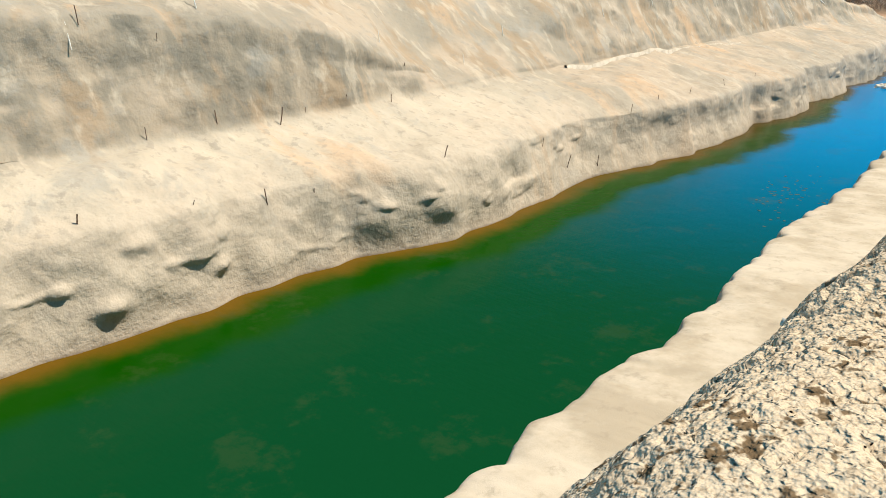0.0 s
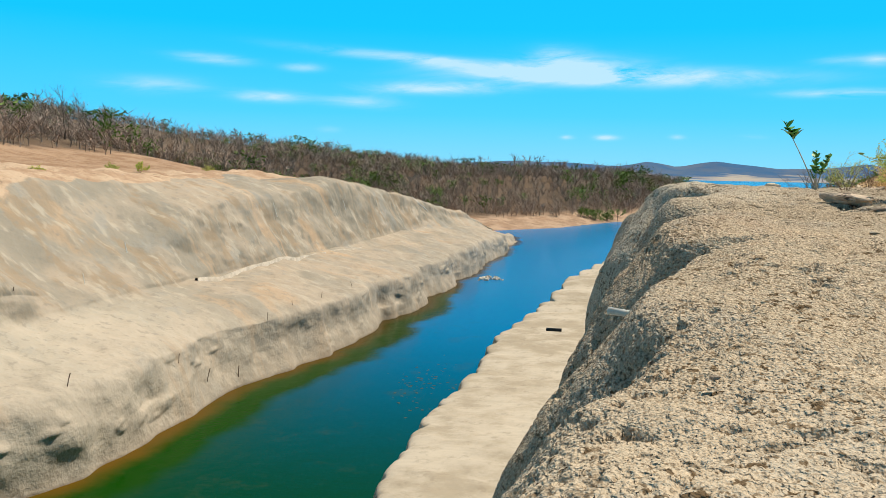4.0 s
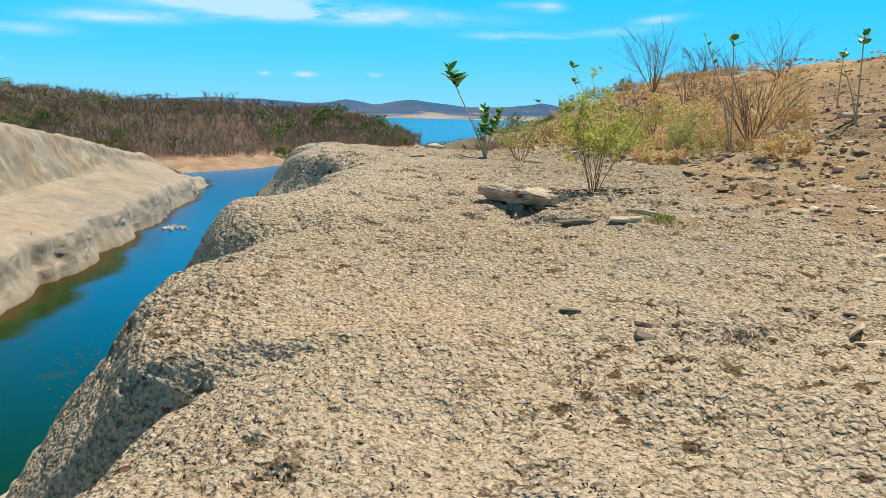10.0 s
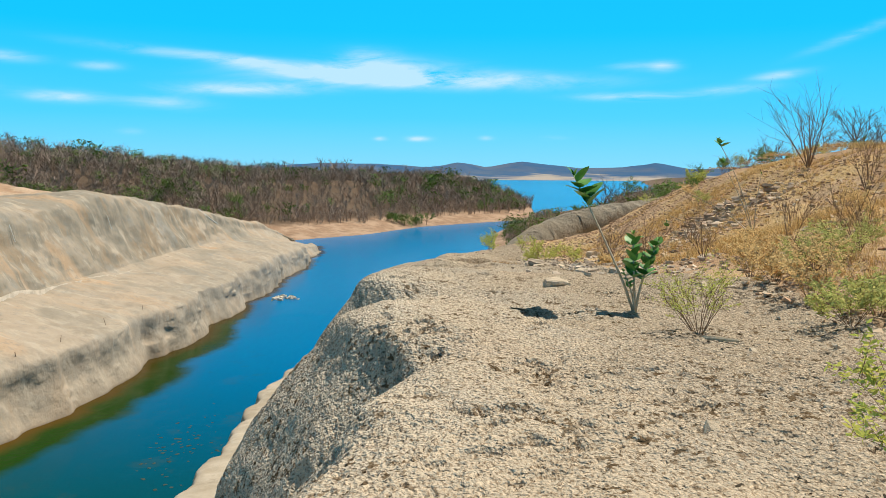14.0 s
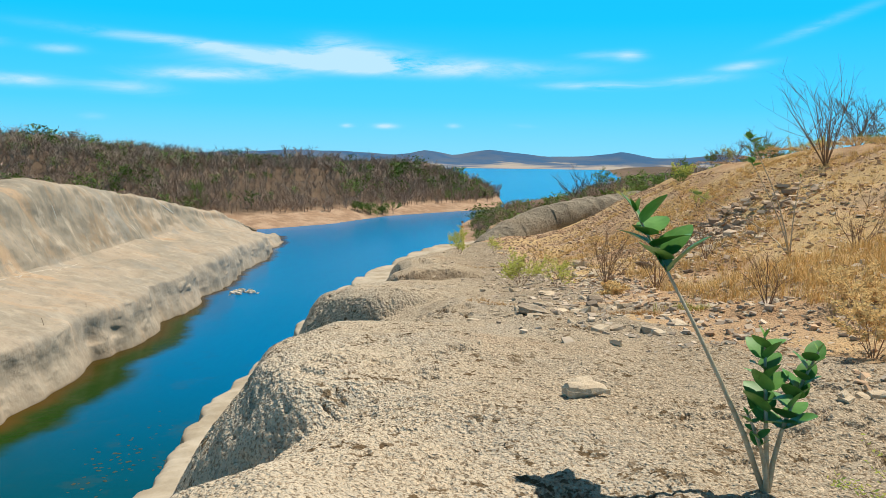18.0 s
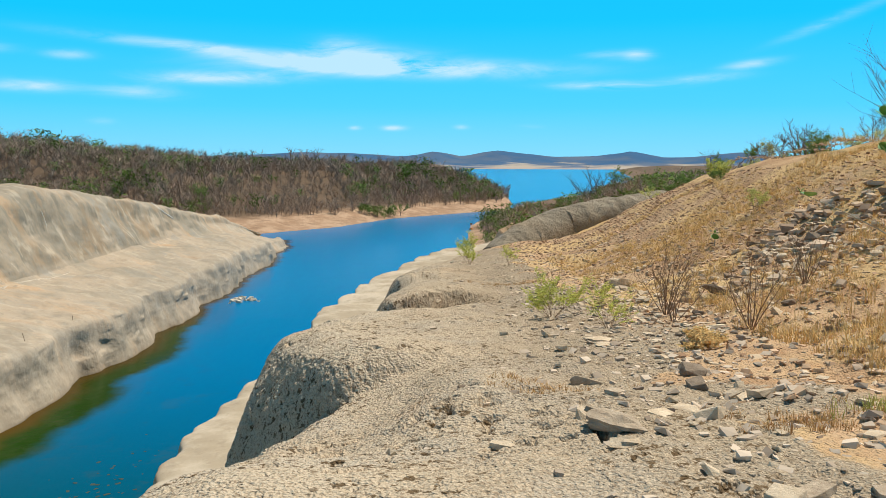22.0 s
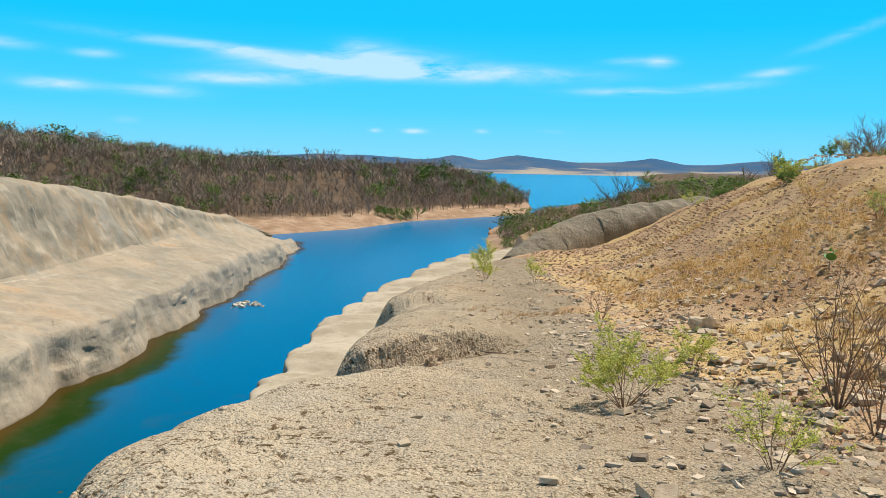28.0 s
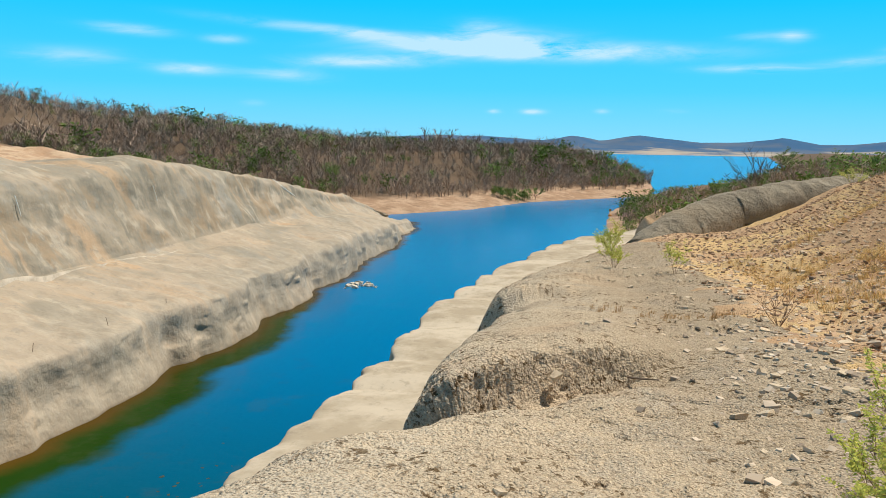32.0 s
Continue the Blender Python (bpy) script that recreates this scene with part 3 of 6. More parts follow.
def ground_material():
    """Sprayed concrete that gives way to dry stony soil on the hillside."""
    k = Mat("bank_ground", 1.0, 0.0)
    at = k.t.nodes.new("ShaderNodeAttribute")
    at.attribute_name = "soil"
    soil = k.map(k.math("ADD", at.outputs["Fac"], k.math("MULTIPLY", k.math("SUBTRACT", k.noise(2.2, 5, 0.7), 0.5), 0.9)), 0.35, 0.65)
    le = k.t.nodes.new("ShaderNodeAttribute")
    le.attribute_name = "ledge"
    hard = k.math("SUBTRACT", 1.0, k.math("MULTIPLY", le.outputs["Fac"], 0.8))
    c = k.mix(k.map(k.noise(0.3, 5, 0.6), 0.38, 0.64), (0.42, 0.33, 0.23), (0.50, 0.40, 0.285))
    c = k.mix(k.map(k.noise(0.55, 6, 0.65), 0.48, 0.60, 0, 0.75), c, (0.40, 0.345, 0.275))
    c = k.mix(k.map(k.noise(0.2, 6, 0.65), 0.54, 0.64, 0, 0.5), c, (0.45, 0.30, 0.185))
    c = k.mix(k.map(k.axis(1), 0.0, -3.0, 0.0, 0.4), c, (0.58, 0.475, 0.345))
    c = k.mix(k.map(k.axis(1), -6.0, -9.0, 0.0, 0.25), c, (0.74, 0.62, 0.465))
    c = k.mix(k.math("MULTIPLY", k.map(k.axis(1), 1.5, 5.0, 0.0, 0.45), k.map(k.axis(1), 9.0, 15.0, 1.0, 0.55)), c, (0.60, 0.515, 0.405))
    # dust swept to the edge, dark grit washed down from the hill
    side = k.math("ADD", k.axis(0), k.math("MULTIPLY", k.math("SUBTRACT", k.noise(0.5, 5, 0.6), 0.5), 3.0))
    c = k.mix(k.math("MULTIPLY", k.map(side, 1.2, -0.8, 0.0, 0.6), k.math("MULTIPLY", k.map(k.axis(1), 0.0, 3.0), k.map(k.axis(1), 16.0, 12.0, 0.5, 1.0))), c, (0.68, 0.585, 0.455))
    c = k.mix(k.math("MULTIPLY", k.map(side, 1.0, 3.2, 0.0, 0.55), k.map(k.axis(1), 1.0, 6.0)), c, (0.31, 0.25, 0.18))
    worn = k.math("MULTIPLY", k.map(k.axis(1), 9.0, 17.0, 1.0, 0.7), k.map(k.axis(1), -7.0, -10.0, 1.0, 0.5))
    c = k.mix(k.math("MULTIPLY", worn, k.map(k.noise(44.0, 1.5, 0.5), 0.50, 0.66, 0, 0.65)), c, (0.76, 0.61, 0.44))
    # dark flecks and pit clusters: shade between the grains painted into the colour
    c = k.mix(k.math("MULTIPLY", worn, k.map(k.noise(36.0, 2.0, 0.55), 0.50, 0.64, 0, 0.7)), c, (0.19, 0.13, 0.078))
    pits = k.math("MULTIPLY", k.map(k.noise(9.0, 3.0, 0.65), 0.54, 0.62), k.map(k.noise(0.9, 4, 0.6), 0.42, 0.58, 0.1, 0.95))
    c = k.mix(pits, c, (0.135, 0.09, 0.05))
    b = k.mix(k.map(k.noise(0.25, 6, 0.65), 0.38, 0.62), (0.42, 0.35, 0.26), (0.57, 0.49, 0.385))
    b = k.mix(k.map(k.noise(1.2, 6, 0.7), 0.52, 0.7, 0, 0.5), b, (0.30, 0.25, 0.19))
    c = k.mix(le.outputs["Fac"], c, b)
    d = k.mix(k.map(k.noise(0.5, 6, 0.65), 0.38, 0.62), (0.44, 0.28, 0.165), (0.57, 0.395, 0.245))
    d = k.mix(k.map(k.axis(1), 18.0, 8.0, 0.0, 0.8), d, k.mix(k.map(k.noise(0.8, 6, 0.7), 0.4, 0.6), (0.30, 0.215, 0.14), (0.46, 0.34, 0.225)))
    d = k.mix(k.math("MULTIPLY", k.map(k.noise(0.16, 5, 0.6), 0.47, 0.58, 0, 0.7), k.map(k.axis(1), 9.0, 19.0, 0.3, 1.0)), d, (0.68, 0.485, 0.24))
    d = k.mix(k.map(k.noise(7.0, 5, 0.7), 0.54, 0.68, 0, 0.55), d, (0.28, 0.165, 0.095))
    d = k.mix(k.map(k.noise(19.0, 4, 0.7), 0.54, 0.68, 0, 0.5), d, (0.56, 0.42, 0.28))
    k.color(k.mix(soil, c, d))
    k.bump(k.math("MULTIPLY", k.noise(5.0, 3, 0.6), hard), 0.06, 0.5)
    k.bump(k.math("MULTIPLY", k.noise(24.0, 1.5, 0.5), hard), 0.045, 1.0)
    k.bump(k.math("MULTIPLY", k.noise(46.0, 1.0, 0.5), hard), 0.02, 0.8)
    return k.m


GROUND = ground_material()
right_bank()

# ---- left bank: steep lower face, berm and upper wall ----
shore_x = along((-80, -41.5), (10, -41.2), (26, -40), (35, -37.8), (60, -37.3), (75, -35.7), (90, -34.9), (105, -34.4), (120, -34.4), (176, -34.7), (200, -35.6), (225, -37.2), (243, -38.8), (252, -41), (262, -48))


def wl_x(y):
    """The far waterline, scalloped by the sprayed lobes."""
    y = np.asarray(y, float)
    return shore_x(y) + np.interp(y, [40, 90], [1.0, 1.9]) * (np.abs(np.sin(y * 0.105 + 0.9 * np.sin(y * 0.05))) - 0.6) * smooth(y, 262, 235) + 0.4 * vnoise(y * 0.4, y * 0, 46)


berm_in = along((-80, -48.5), (40, -48.5), (80, -50.2), (110, -49.6), (170, -49.2), (200, -46.5), (225, -44.8), (262, -50))
berm_z = along((-80, -12.2), (60, -12.5), (110, -12.8), (170, -12.8), (200, -14.0), (225, -16.6), (243, -19.2), (262, -22))
crest_x = along((-80, -52.5), (20, -52.0), (34, -51.4), (43, -51.0), (48, -51.4), (54, -52.6), (62, -53.8), (70, -54.6), (78, -55.4), (110, -55.2), (150, -54.5), (177, -53.0), (200, -50.5), (225, -48), (243, -46.5), (262, -52))
crest_z = along((-80, -3.4), (20, -3.9), (28, -4.8), (34.5, -6.0), (38.7, -7.5), (43, -8.8), (48, -10.0), (52, -10.0), (58, -9.6), (67, -8.7), (70, -7.6), (74, -5.9), (80, -4.7), (95, -4.0), (115, -3.3), (132, -2.5), (156, -4.4), (177, -6.8), (200, -9.9), (225, -14.5), (243, -18.2), (262, -21))
top_z = along((-80, 0.5), (60, 0.0), (135, -0.9), (156, -3.5), (177, -6.0), (200, -9.0), (225, -13.0), (243, -16), (262, -18))


def eased(f, w=1.8):
    return lambda y: (f(y - w) + f(y - w / 2) + f(y) + f(y + w / 2) + f(y + w)) / 5


crest_x, crest_z = eased(crest_x), eased(crest_z)


def left_bank():
    ys = spaced((-80, 0, 2.0), (0, 40, 0.3), (40, 140, 0.5), (140, 262, 0.8))
    keys = [
        (lambda y: wl_x(y) + 1.2, lambda y: 0 * y - 25.0),
        (lambda y: wl_x(y), lambda y: 0 * y + W),
        (lambda y: wl_x(y) - 0.6, lambda y: W + 0.55 * (berm_z(y) - 2.8 - W)),
        (lambda y: wl_x(y) - 1.6, lambda y: berm_z(y) - 2.7 * smooth(y, 262, 200) * 1.0),
        (lambda y: 0.45 * wl_x(y) + 0.55 * berm_in(y), lambda y: berm_z(y) - 1.1),
        (lambda y: berm_in(y) + 0.7, lambda y: berm_z(y) - 0.1),
        (lambda y: berm_in(y) - 0.1, lambda y: berm_z(y) + 0.5),
        (lambda y: 0.5 * berm_in(y) + 0.5 * crest_x(y), lambda y: 0.45 * berm_z(y) + 0.55 * crest_z(y)),
        (lambda y: crest_x(y), lambda y: crest_z(y)),
        (lambda y: 0 * y - 63.0, lambda y: top_z(y) - 1.4),
        (lambda y: 0 * y - 74.0, lambda y: top_z(y) - 0.4),
    ]
    u = np.concatenate([np.linspace(0, 1, 4)[:-1], np.linspace(1, 8, 190)[:-1], np.linspace(8, 10, 30)])
    px, py, pz = loft(ys, keys, u)

    def lump(s, y, level):
        face = smooth(s, 4, 7) * 1.0
        big = 0.55 * fbm(s * 0.13, y * 0.10, 3, 41)
        mid = 0.20 * fbm(s * 0.42, y * 0.5, 3, 43, 0.5)
        low = smooth(s, 11.5, 7)
        pillow = 0.5 * low * (np.sqrt(np.maximum(0, 1 - (cells(s * 0.28, y * 0.24, 45) / 1.0) ** 2)) - 0.6)
        hollow = -0.28 * low * smooth(fbm(s * 0.5, y * 0.3, 3, 44), 0.55, 0.95)
        dents = sum(-d * np.exp(-(((py - y0) / w) ** 2) - ((pz - z0) / h) ** 2) for y0, z0, w, h, d in ((8.9, -19.0, 0.9, 0.5, 0.6), (11.2, -16.2, 0.9, 0.4, 0.4), (16.4, -18.6, 0.6, 0.4, 0.5)))
        return face * (big + mid + pillow + hollow) + dents

    px, py, pz = displaced(px, py, pz, lump)
    global FAR_BANK
    FAR_BANK = (px, py, pz)
    ob = grid_mesh("bank", px, py, pz, BANK)
    edge = np.interp(py, [0, 40, 58, 70, 100], [-60.5, -60.5, -61.5, -62.5, -63.5])
    add_mask(ob, "soil", smooth(px + 1.6 * fbm(px * 0.12, py * 0.12, 3, 47), edge + 1.0, edge - 1.0))
    return tagged(ob, "pale sprayed-concrete far bank with berm and rust washes", "bank", kind="structure")


left_bank()

# ---- uplands, peninsula and far land ----
pen_y = along((-600, 120), (-120, 240), (-70, 262), (-52, 275), (-31, 303), (-14, 348), (9, 377), (35, 406), (43, 455), (46, 700))
right_x = along((-200, 4), (100, 8), (160, 6), (200, 10), (260, 10), (310, 13), (380, 27), (458, 47), (540, 78), (640, 135), (780, 190), (1450, 330), (2200, 480))


def upland_height(x, y):
    # left upland behind the far bank
    gain = np.interp(y, [-100, 150, 245, 310, 420], [0.175, 0.165, 0.115, 0.045, 0.02])
    left = top_z(np.clip(y, -80, 262)) - 1.7 + gain * np.clip(-62 - x - 30, 0, 400) + 0.125 * np.clip(-62 - x, 0, 32)
    left = np.where(x > -66, -26.0, left)
    left = np.where(y > 262, -26.0, left)
    # peninsula
    s = y - pen_y(x)
    taper = np.interp(x, [-60, -20, 10, 30, 45], [1.0, 1.0, 0.8, 0.45, 0.15])
    pen = W - 1.5 + 1.5 * smooth(s, -8, 0) + 3.6 * smooth(s, -2, 34) + (14.0 * smooth(s, 26, 120)) * taper
    pen = np.where(x > 52, -26, pen * smooth(x, 52, 46) + -26 * (1 - smooth(x, 52, 46)))
    rise = 0.10 * np.clip(-100 - x, 0, 300) + 0.0004 * np.clip(-160 - x, 0, 120) ** 2
    pen = pen + rise * smooth(s, 30, 120) * smooth(y, 540, 420)
    # right land
    d = x - right_x(y)
    near = smooth(y, 150, 215)
    right = W - 1 + smooth(d, -3, 2) + (2.4 * smooth(d, 0, 14) + 12.5 * smooth(d, 22, 75) + 5.5 * smooth(d, 60, 160)) * (0.62 + 0.38 * smooth(y, 420, 200))
    right = np.where(near < 1, np.minimum(right, -26 + 22 * near), right)
    far_right = np.where((x > 50 + 0.1 * (y - 100)) & (y < 215), np.interp(y, [-150, 40, 80, 140, 215], [1.5, 1.6, 0.0, -3.0, -7.0]) + 0.02 * (x - 62), -26)
    h = np.maximum(np.maximum(left, pen), np.maximum(right, far_right))
    return h + np.where(h > W + 0.2, 0.9 * fbm(x * 0.03, y * 0.03, 4, 51) * smooth(h, W, W + 5) + 0.25 * fbm(x * 0.2, y * 0.2, 3, 53), 0)


def uplands():
    xs = spaced((-620, -240, 9), (-240, -60, 3), (-60, 90, 2.5), (90, 300, 6), (300, 900, 25))
    ys = spaced((-150, 0, 8), (0, 240, 3), (240, 520, 2.5), (520, 800, 8), (800, 2300, 40))
    gx, gy = np.meshgrid(xs, ys)
    ob = grid_mesh("upland", gx, gy, upland_height(gx, gy), UPLAND)
    tagged(ob, "dry scrubland with reddish shore round the water", "land", kind="structure")


uplands()


def far_hills():
    k = Mat("haze_tinted_hills", 0.95, 0.1)
    # blue haze of distance put into the base colour
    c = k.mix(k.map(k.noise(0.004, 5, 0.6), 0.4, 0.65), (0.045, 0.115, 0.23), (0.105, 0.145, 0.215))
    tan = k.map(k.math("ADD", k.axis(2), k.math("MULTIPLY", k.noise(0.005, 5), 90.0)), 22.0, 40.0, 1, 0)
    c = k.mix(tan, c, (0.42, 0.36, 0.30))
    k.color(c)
    xs, ys = spaced((-2600, 3000, 28)), spaced((2450, 4300, 45))
    gx, gy = np.meshgrid(xs, ys)
    bear = gx / gy
    ridge = np.interp(np.degrees(np.arctan(bear)), [-35, -15, -10.3, -8.4, -6.5, -4.7, -2, -0.9, 0.2, 1.2, 2.1, 3.4, 4.4, 6, 8.1, 11.1, 12.2, 13.2, 14.1, 15.3, 17, 18.6, 20, 21.2, 22.3, 24, 35],
                      [10, 15, 28, 38, 33, 26, 18, 26, 40, 30, 20, 36, 44, 30, 16, 24, 34, 42, 30, 16, 20, 34, 42, 34, 24, 34, 40])
    shape = np.exp(-((gy - 3500 - 250 * np.sin(gx * 0.002)) / 380.0) ** 2)
    h = W - 3 + 5 * smooth(gy, 2480, 2600) + (ridge + 22) * shape * (1 + 0.10 * fbm(gx * 0.004, gy * 0.003, 4, 61))
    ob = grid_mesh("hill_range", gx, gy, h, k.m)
    tagged(ob, "low hills beyond the reservoir, painted blue-grey for haze", "hills", kind="structure")


far_hills()


def water_sheet():
    ys = spaced((-150, -20, 10), (-20, 270, 1.5), (270, 400, 10), (400, 4600, 150))
    off = np.array([-2955.0, -1500, -500, -120, -6, 0, 0.6, 1.3, 2.2, 3.2, 4.5, 6, 8, 10, 12.5, 15, 19, 24, 30, 40, 60, 100, 300, 900, 1800, 3300])
    edge = np.where(ys < 262, wl_x(ys), -60.0)
    gx = edge[:, None] + off[None]
    gy = np.repeat(ys[:, None], len(off), 1)
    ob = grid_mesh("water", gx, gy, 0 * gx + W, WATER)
    add_mask(ob, "off", np.where(gy < 255, np.clip(off, 0, 60)[None] + np.zeros_like(gx), 60.0))
    tagged(ob, "calm blue-green water of the flooded channel and reservoir", "water", kind="structure")


water_sheet()


def concrete_ridge():
    """A rounded concrete cap that crosses the slope at the end of the platform, its dark face towards the walker."""
    t = np.linspace(0, 1, 150)
    at = [0, 0.08, 0.16, 0.26, 0.45, 0.7, 1]
    px = np.interp(t, at, [5.2, 6.4, 7.4, 9.0, 12.5, 17.5, 23.5])
    py = np.interp(t, at, [79.5, 80.8, 83.0, 85.0, 88.0, 90.5, 93.5])
    pz = np.interp(t, at, [-6.6, -5.2, -4.5, -3.6, -2.5, -1.6, -1.0])
    nx, ny = np.gradient(py), -np.gradient(px)
    n = np.hypot(nx, ny)
    nx, ny = nx / n, ny / n
    a = np.linspace(0, math.pi, 40)[None]
    out, up = np.cos(a) * 1.9, np.sin(a) ** 0.6 * 2.1 - 2.1
    lob = 0.4 * np.abs(np.sin(t * 38 + 2 * np.sin(t * 9)))[:, None]
    gx = px[:, None] + nx[:, None] * out * (1 + 0.06 * lob)
    gy = py[:, None] + ny[:, None] * out * (1 + 0.06 * lob)
    gz = pz[:, None] + up - 0.55 * lob * np.clip(np.cos(a) + 0.1, 0, 1) + 0.10 * fbm(gx * 0.8, gy * 0.8, 3, 81)
    ob = grid_mesh("bank_ridge", gx[:, ::-1], gy[:, ::-1], gz[:, ::-1], SHOTCRETE)
    tagged(ob, "dark rounded sprayed-concrete ridge across the slope", "bank", kind="structure")


concrete_ridge()

# ---- building blocks ----
STONE_PALE = plain_material("pale_stone", (0.80, 0.655, 0.48), (0.56, 0.43, 0.295), 6.0, 0.9, 0.2, 0.02, True)
STONE_GREY = plain_material("grey_stone", (0.60, 0.485, 0.36), (0.38, 0.29, 0.205), 7.0, 0.9, 0.2, 0.02, True)
STONE_DARK = plain_material("dark_stone", (0.20, 0.155, 0.115), (0.33, 0.26, 0.195), 8.0, 0.92, 0.1, 0.02)
ROCK_TAN = bedded_rock("tan_rock", (0.78, 0.61, 0.45), (0.10, 0.07, 0.05))
LEAF = plain_material("waxy_leaf", (0.085, 0.25, 0.04), (0.16, 0.36, 0.075), 9.0, 0.5, 0.4, 0.0, True)
LEAF_YOUNG = plain_material("young_leaf", (0.26, 0.40, 0.10), (0.17, 0.31, 0.07), 9.0, 0.6, 0.3)
STEM_PALE = plain_material("pale_stem", (0.58, 0.49, 0.35), (0.42, 0.34, 0.23), 20.0, 0.85, 0.2)
TWIG_GREY = plain_material("grey_twig", (0.15, 0.115, 0.09), (0.24, 0.185, 0.14), 15.0, 0.9, 0.1)
TWIG_RED = plain_material("reddish_twig", (0.22, 0.135, 0.085), (0.32, 0.21, 0.13), 15.0, 0.9, 0.1)
WEED = twig_material("yellow_green_leaf", (0.66, 0.60, 0.14), (0.42, 0.48, 0.09))
WEED_GREEN = twig_material("weed_leaf", (0.38, 0.42, 0.11), (0.62, 0.55, 0.18))
STRAW = twig_material("dry_straw", (0.84, 0.60, 0.27), (0.64, 0.42, 0.17))
SCRUB = twig_material("bare_scrub", (0.235, 0.168, 0.124), (0.50, 0.375, 0.285))
SCRUB_GREEN = twig_material("green_scrub", (0.085, 0.15, 0.03), (0.20, 0.28, 0.07))
PVC = plain_material("white_plastic", (0.72, 0.69, 0.62), (0.60, 0.56, 0.48), 12.0, 0.5, 0.4)
RUST = plain_material("rusty_steel", (0.10, 0.06, 0.04), (0.17, 0.10, 0.06), 20.0, 0.8, 0.3)
BLACK = plain_material("black_plastic", (0.02, 0.02, 0.02), (0.035, 0.035, 0.035), 10.0, 0.6, 0.3)
ORANGE = plain_material("faded_orange", (0.75, 0.30, 0.07), (0.62, 0.25, 0.08), 3.0, 0.6, 0.3)
LIME = plain_material("limewashed_kerb", (0.58, 0.50, 0.40), (0.38, 0.32, 0.25), 0.7, 0.9, 0.2, 0.03)


class Soup:
    """Vertices and faces gathered into one mesh."""

    def __init__(self):
        self.v, self.f, self.n = [], [], 0

    def add(self, verts, faces):
        self.v.append(np.asarray(verts, float).reshape(-1, 3))
        self.f += [tuple(i + self.n for i in face) for face in faces]
        self.n += len(self.v[-1])

    def tube(self, points, radii, sides=5):
        pts = [Vector(p) for p in points]
        rings = []
        for i, p in enumerate(pts):
            d = (pts[min(i + 1, len(pts) - 1)] - pts[max(i - 1, 0)]).normalized()
            a = d.orthogonal().normalized()
            b = d.cross(a)
            rings += [p + radii[i] * (math.cos(t) * a + math.sin(t) * b) for t in (2 * math.pi * j / sides for j in range(sides))]
        faces = []
        for i in range(len(pts) - 1):
            for j in range(sides):
                k = (j + 1) % sides
                faces.append((i * sides + j, i * sides + k, (i + 1) * sides + k, (i + 1) * sides + j))
        faces.append(tuple(range(sides - 1, -1, -1)))
        faces.append(tuple((len(pts) - 1) * sides + j for j in range(sides)))
        self.add([tuple(p) for p in rings], faces)

    def blade(self, base, tip, width, side):
        b, t, s = Vector(base), Vector(tip), Vector(side).normalized() * width / 2
        m = (b + t) / 2
        self.add([tuple(b), tuple(m + s), tuple(t), tuple(m - s)], [(0, 1, 2, 3)])

    def mesh(self, name, material, flat=True):
        me = bpy.data.meshes.new(name)
        me.from_pydata(np.concatenate(self.v).tolist() if self.v else [], [], self.f)
        if not flat:
            me.polygons.foreach_set("use_smooth", np.ones(len(me.polygons), dtype=bool))
        me.materials.append(material)
        me.update()
        return me


def part(name, me, parent=None, label="", m=None):
    ob = new(name, me)
    if parent is not None:
        ob.parent = parent
    if m is not None:
        ob.matrix_basis = m
    return tagged(ob, label)


def thing(name, m, label, category, group=""):
    ob = new(name)
    ob.empty_display_size = 0.2
    ob.matrix_basis = m
    return tagged(ob, label, category, group)


def floor_at(x, y):
    """Height of the near bank's surface, a touch sunk."""
    ys, s, top = NEAR
    d = float(x - lip_x(y)) - 1.9
    if d < 0 or d >= s[-1] or not ys[0] < y < ys[-1]:
        a, b = np.array([float(x)]), np.array([float(y)])
        return float(right_height(a, b)[0])
    return float(top[int(np.searchsorted(ys, y)), int(np.searchsorted(s, d))])


def hull(seed, size, flat=1.0, count=16):
    """An angular stone as a convex hull, lying on z = 0."""
    r = random.Random(seed)
    bm = bmesh.new()
    for i in range(count):
        if i < 8:  # the rough corners of a broken block
            v = Vector((i & 1, i >> 1 & 1, i >> 2 & 1)) * 2 - Vector((1, 1, 1))
            v = Vector([c * r.uniform(0.42, 1.0) for c in v])
        else:
            v = Vector((r.uniform(-1, 1), r.uniform(-1, 1), r.uniform(-0.9, 0.9)))
            v[r.randrange(2)] *= 1.1
        bm.verts.new((v.x * size[0] / 2, v.y * size[1] / 2, (v.z * 0.5 + 0.35) * size[2]))
    out = bmesh.ops.convex_hull(bm, input=bm.verts)
    bmesh.ops.delete(bm, geom=[g for g in out["geom_interior"] if isinstance(g, bmesh.types.BMVert)], context="VERTS")
    return bm


def stone_mesh(name, seed, size, material, count=13, bevel=0.025):
    bm = hull(seed, size, count=count)
    bmesh.ops.bevel(bm, geom=list(bm.edges), offset=bevel * min(size), segments=1, affect="EDGES", profile=0.6)
    me = bpy.data.meshes.new(name)
    bm.to_mesh(me)
    bm.free()
    me.materials.append(material)
    return me


def stone_arrays(seed, size):
    bm = hull(seed, size, count=11)
    bm.verts.index_update()
    v = np.array([x.co[:] for x in bm.verts])
    f = [tuple(x.index for x in p.verts) for p in bm.faces]
    bm.free()
    return v, np.array(f)


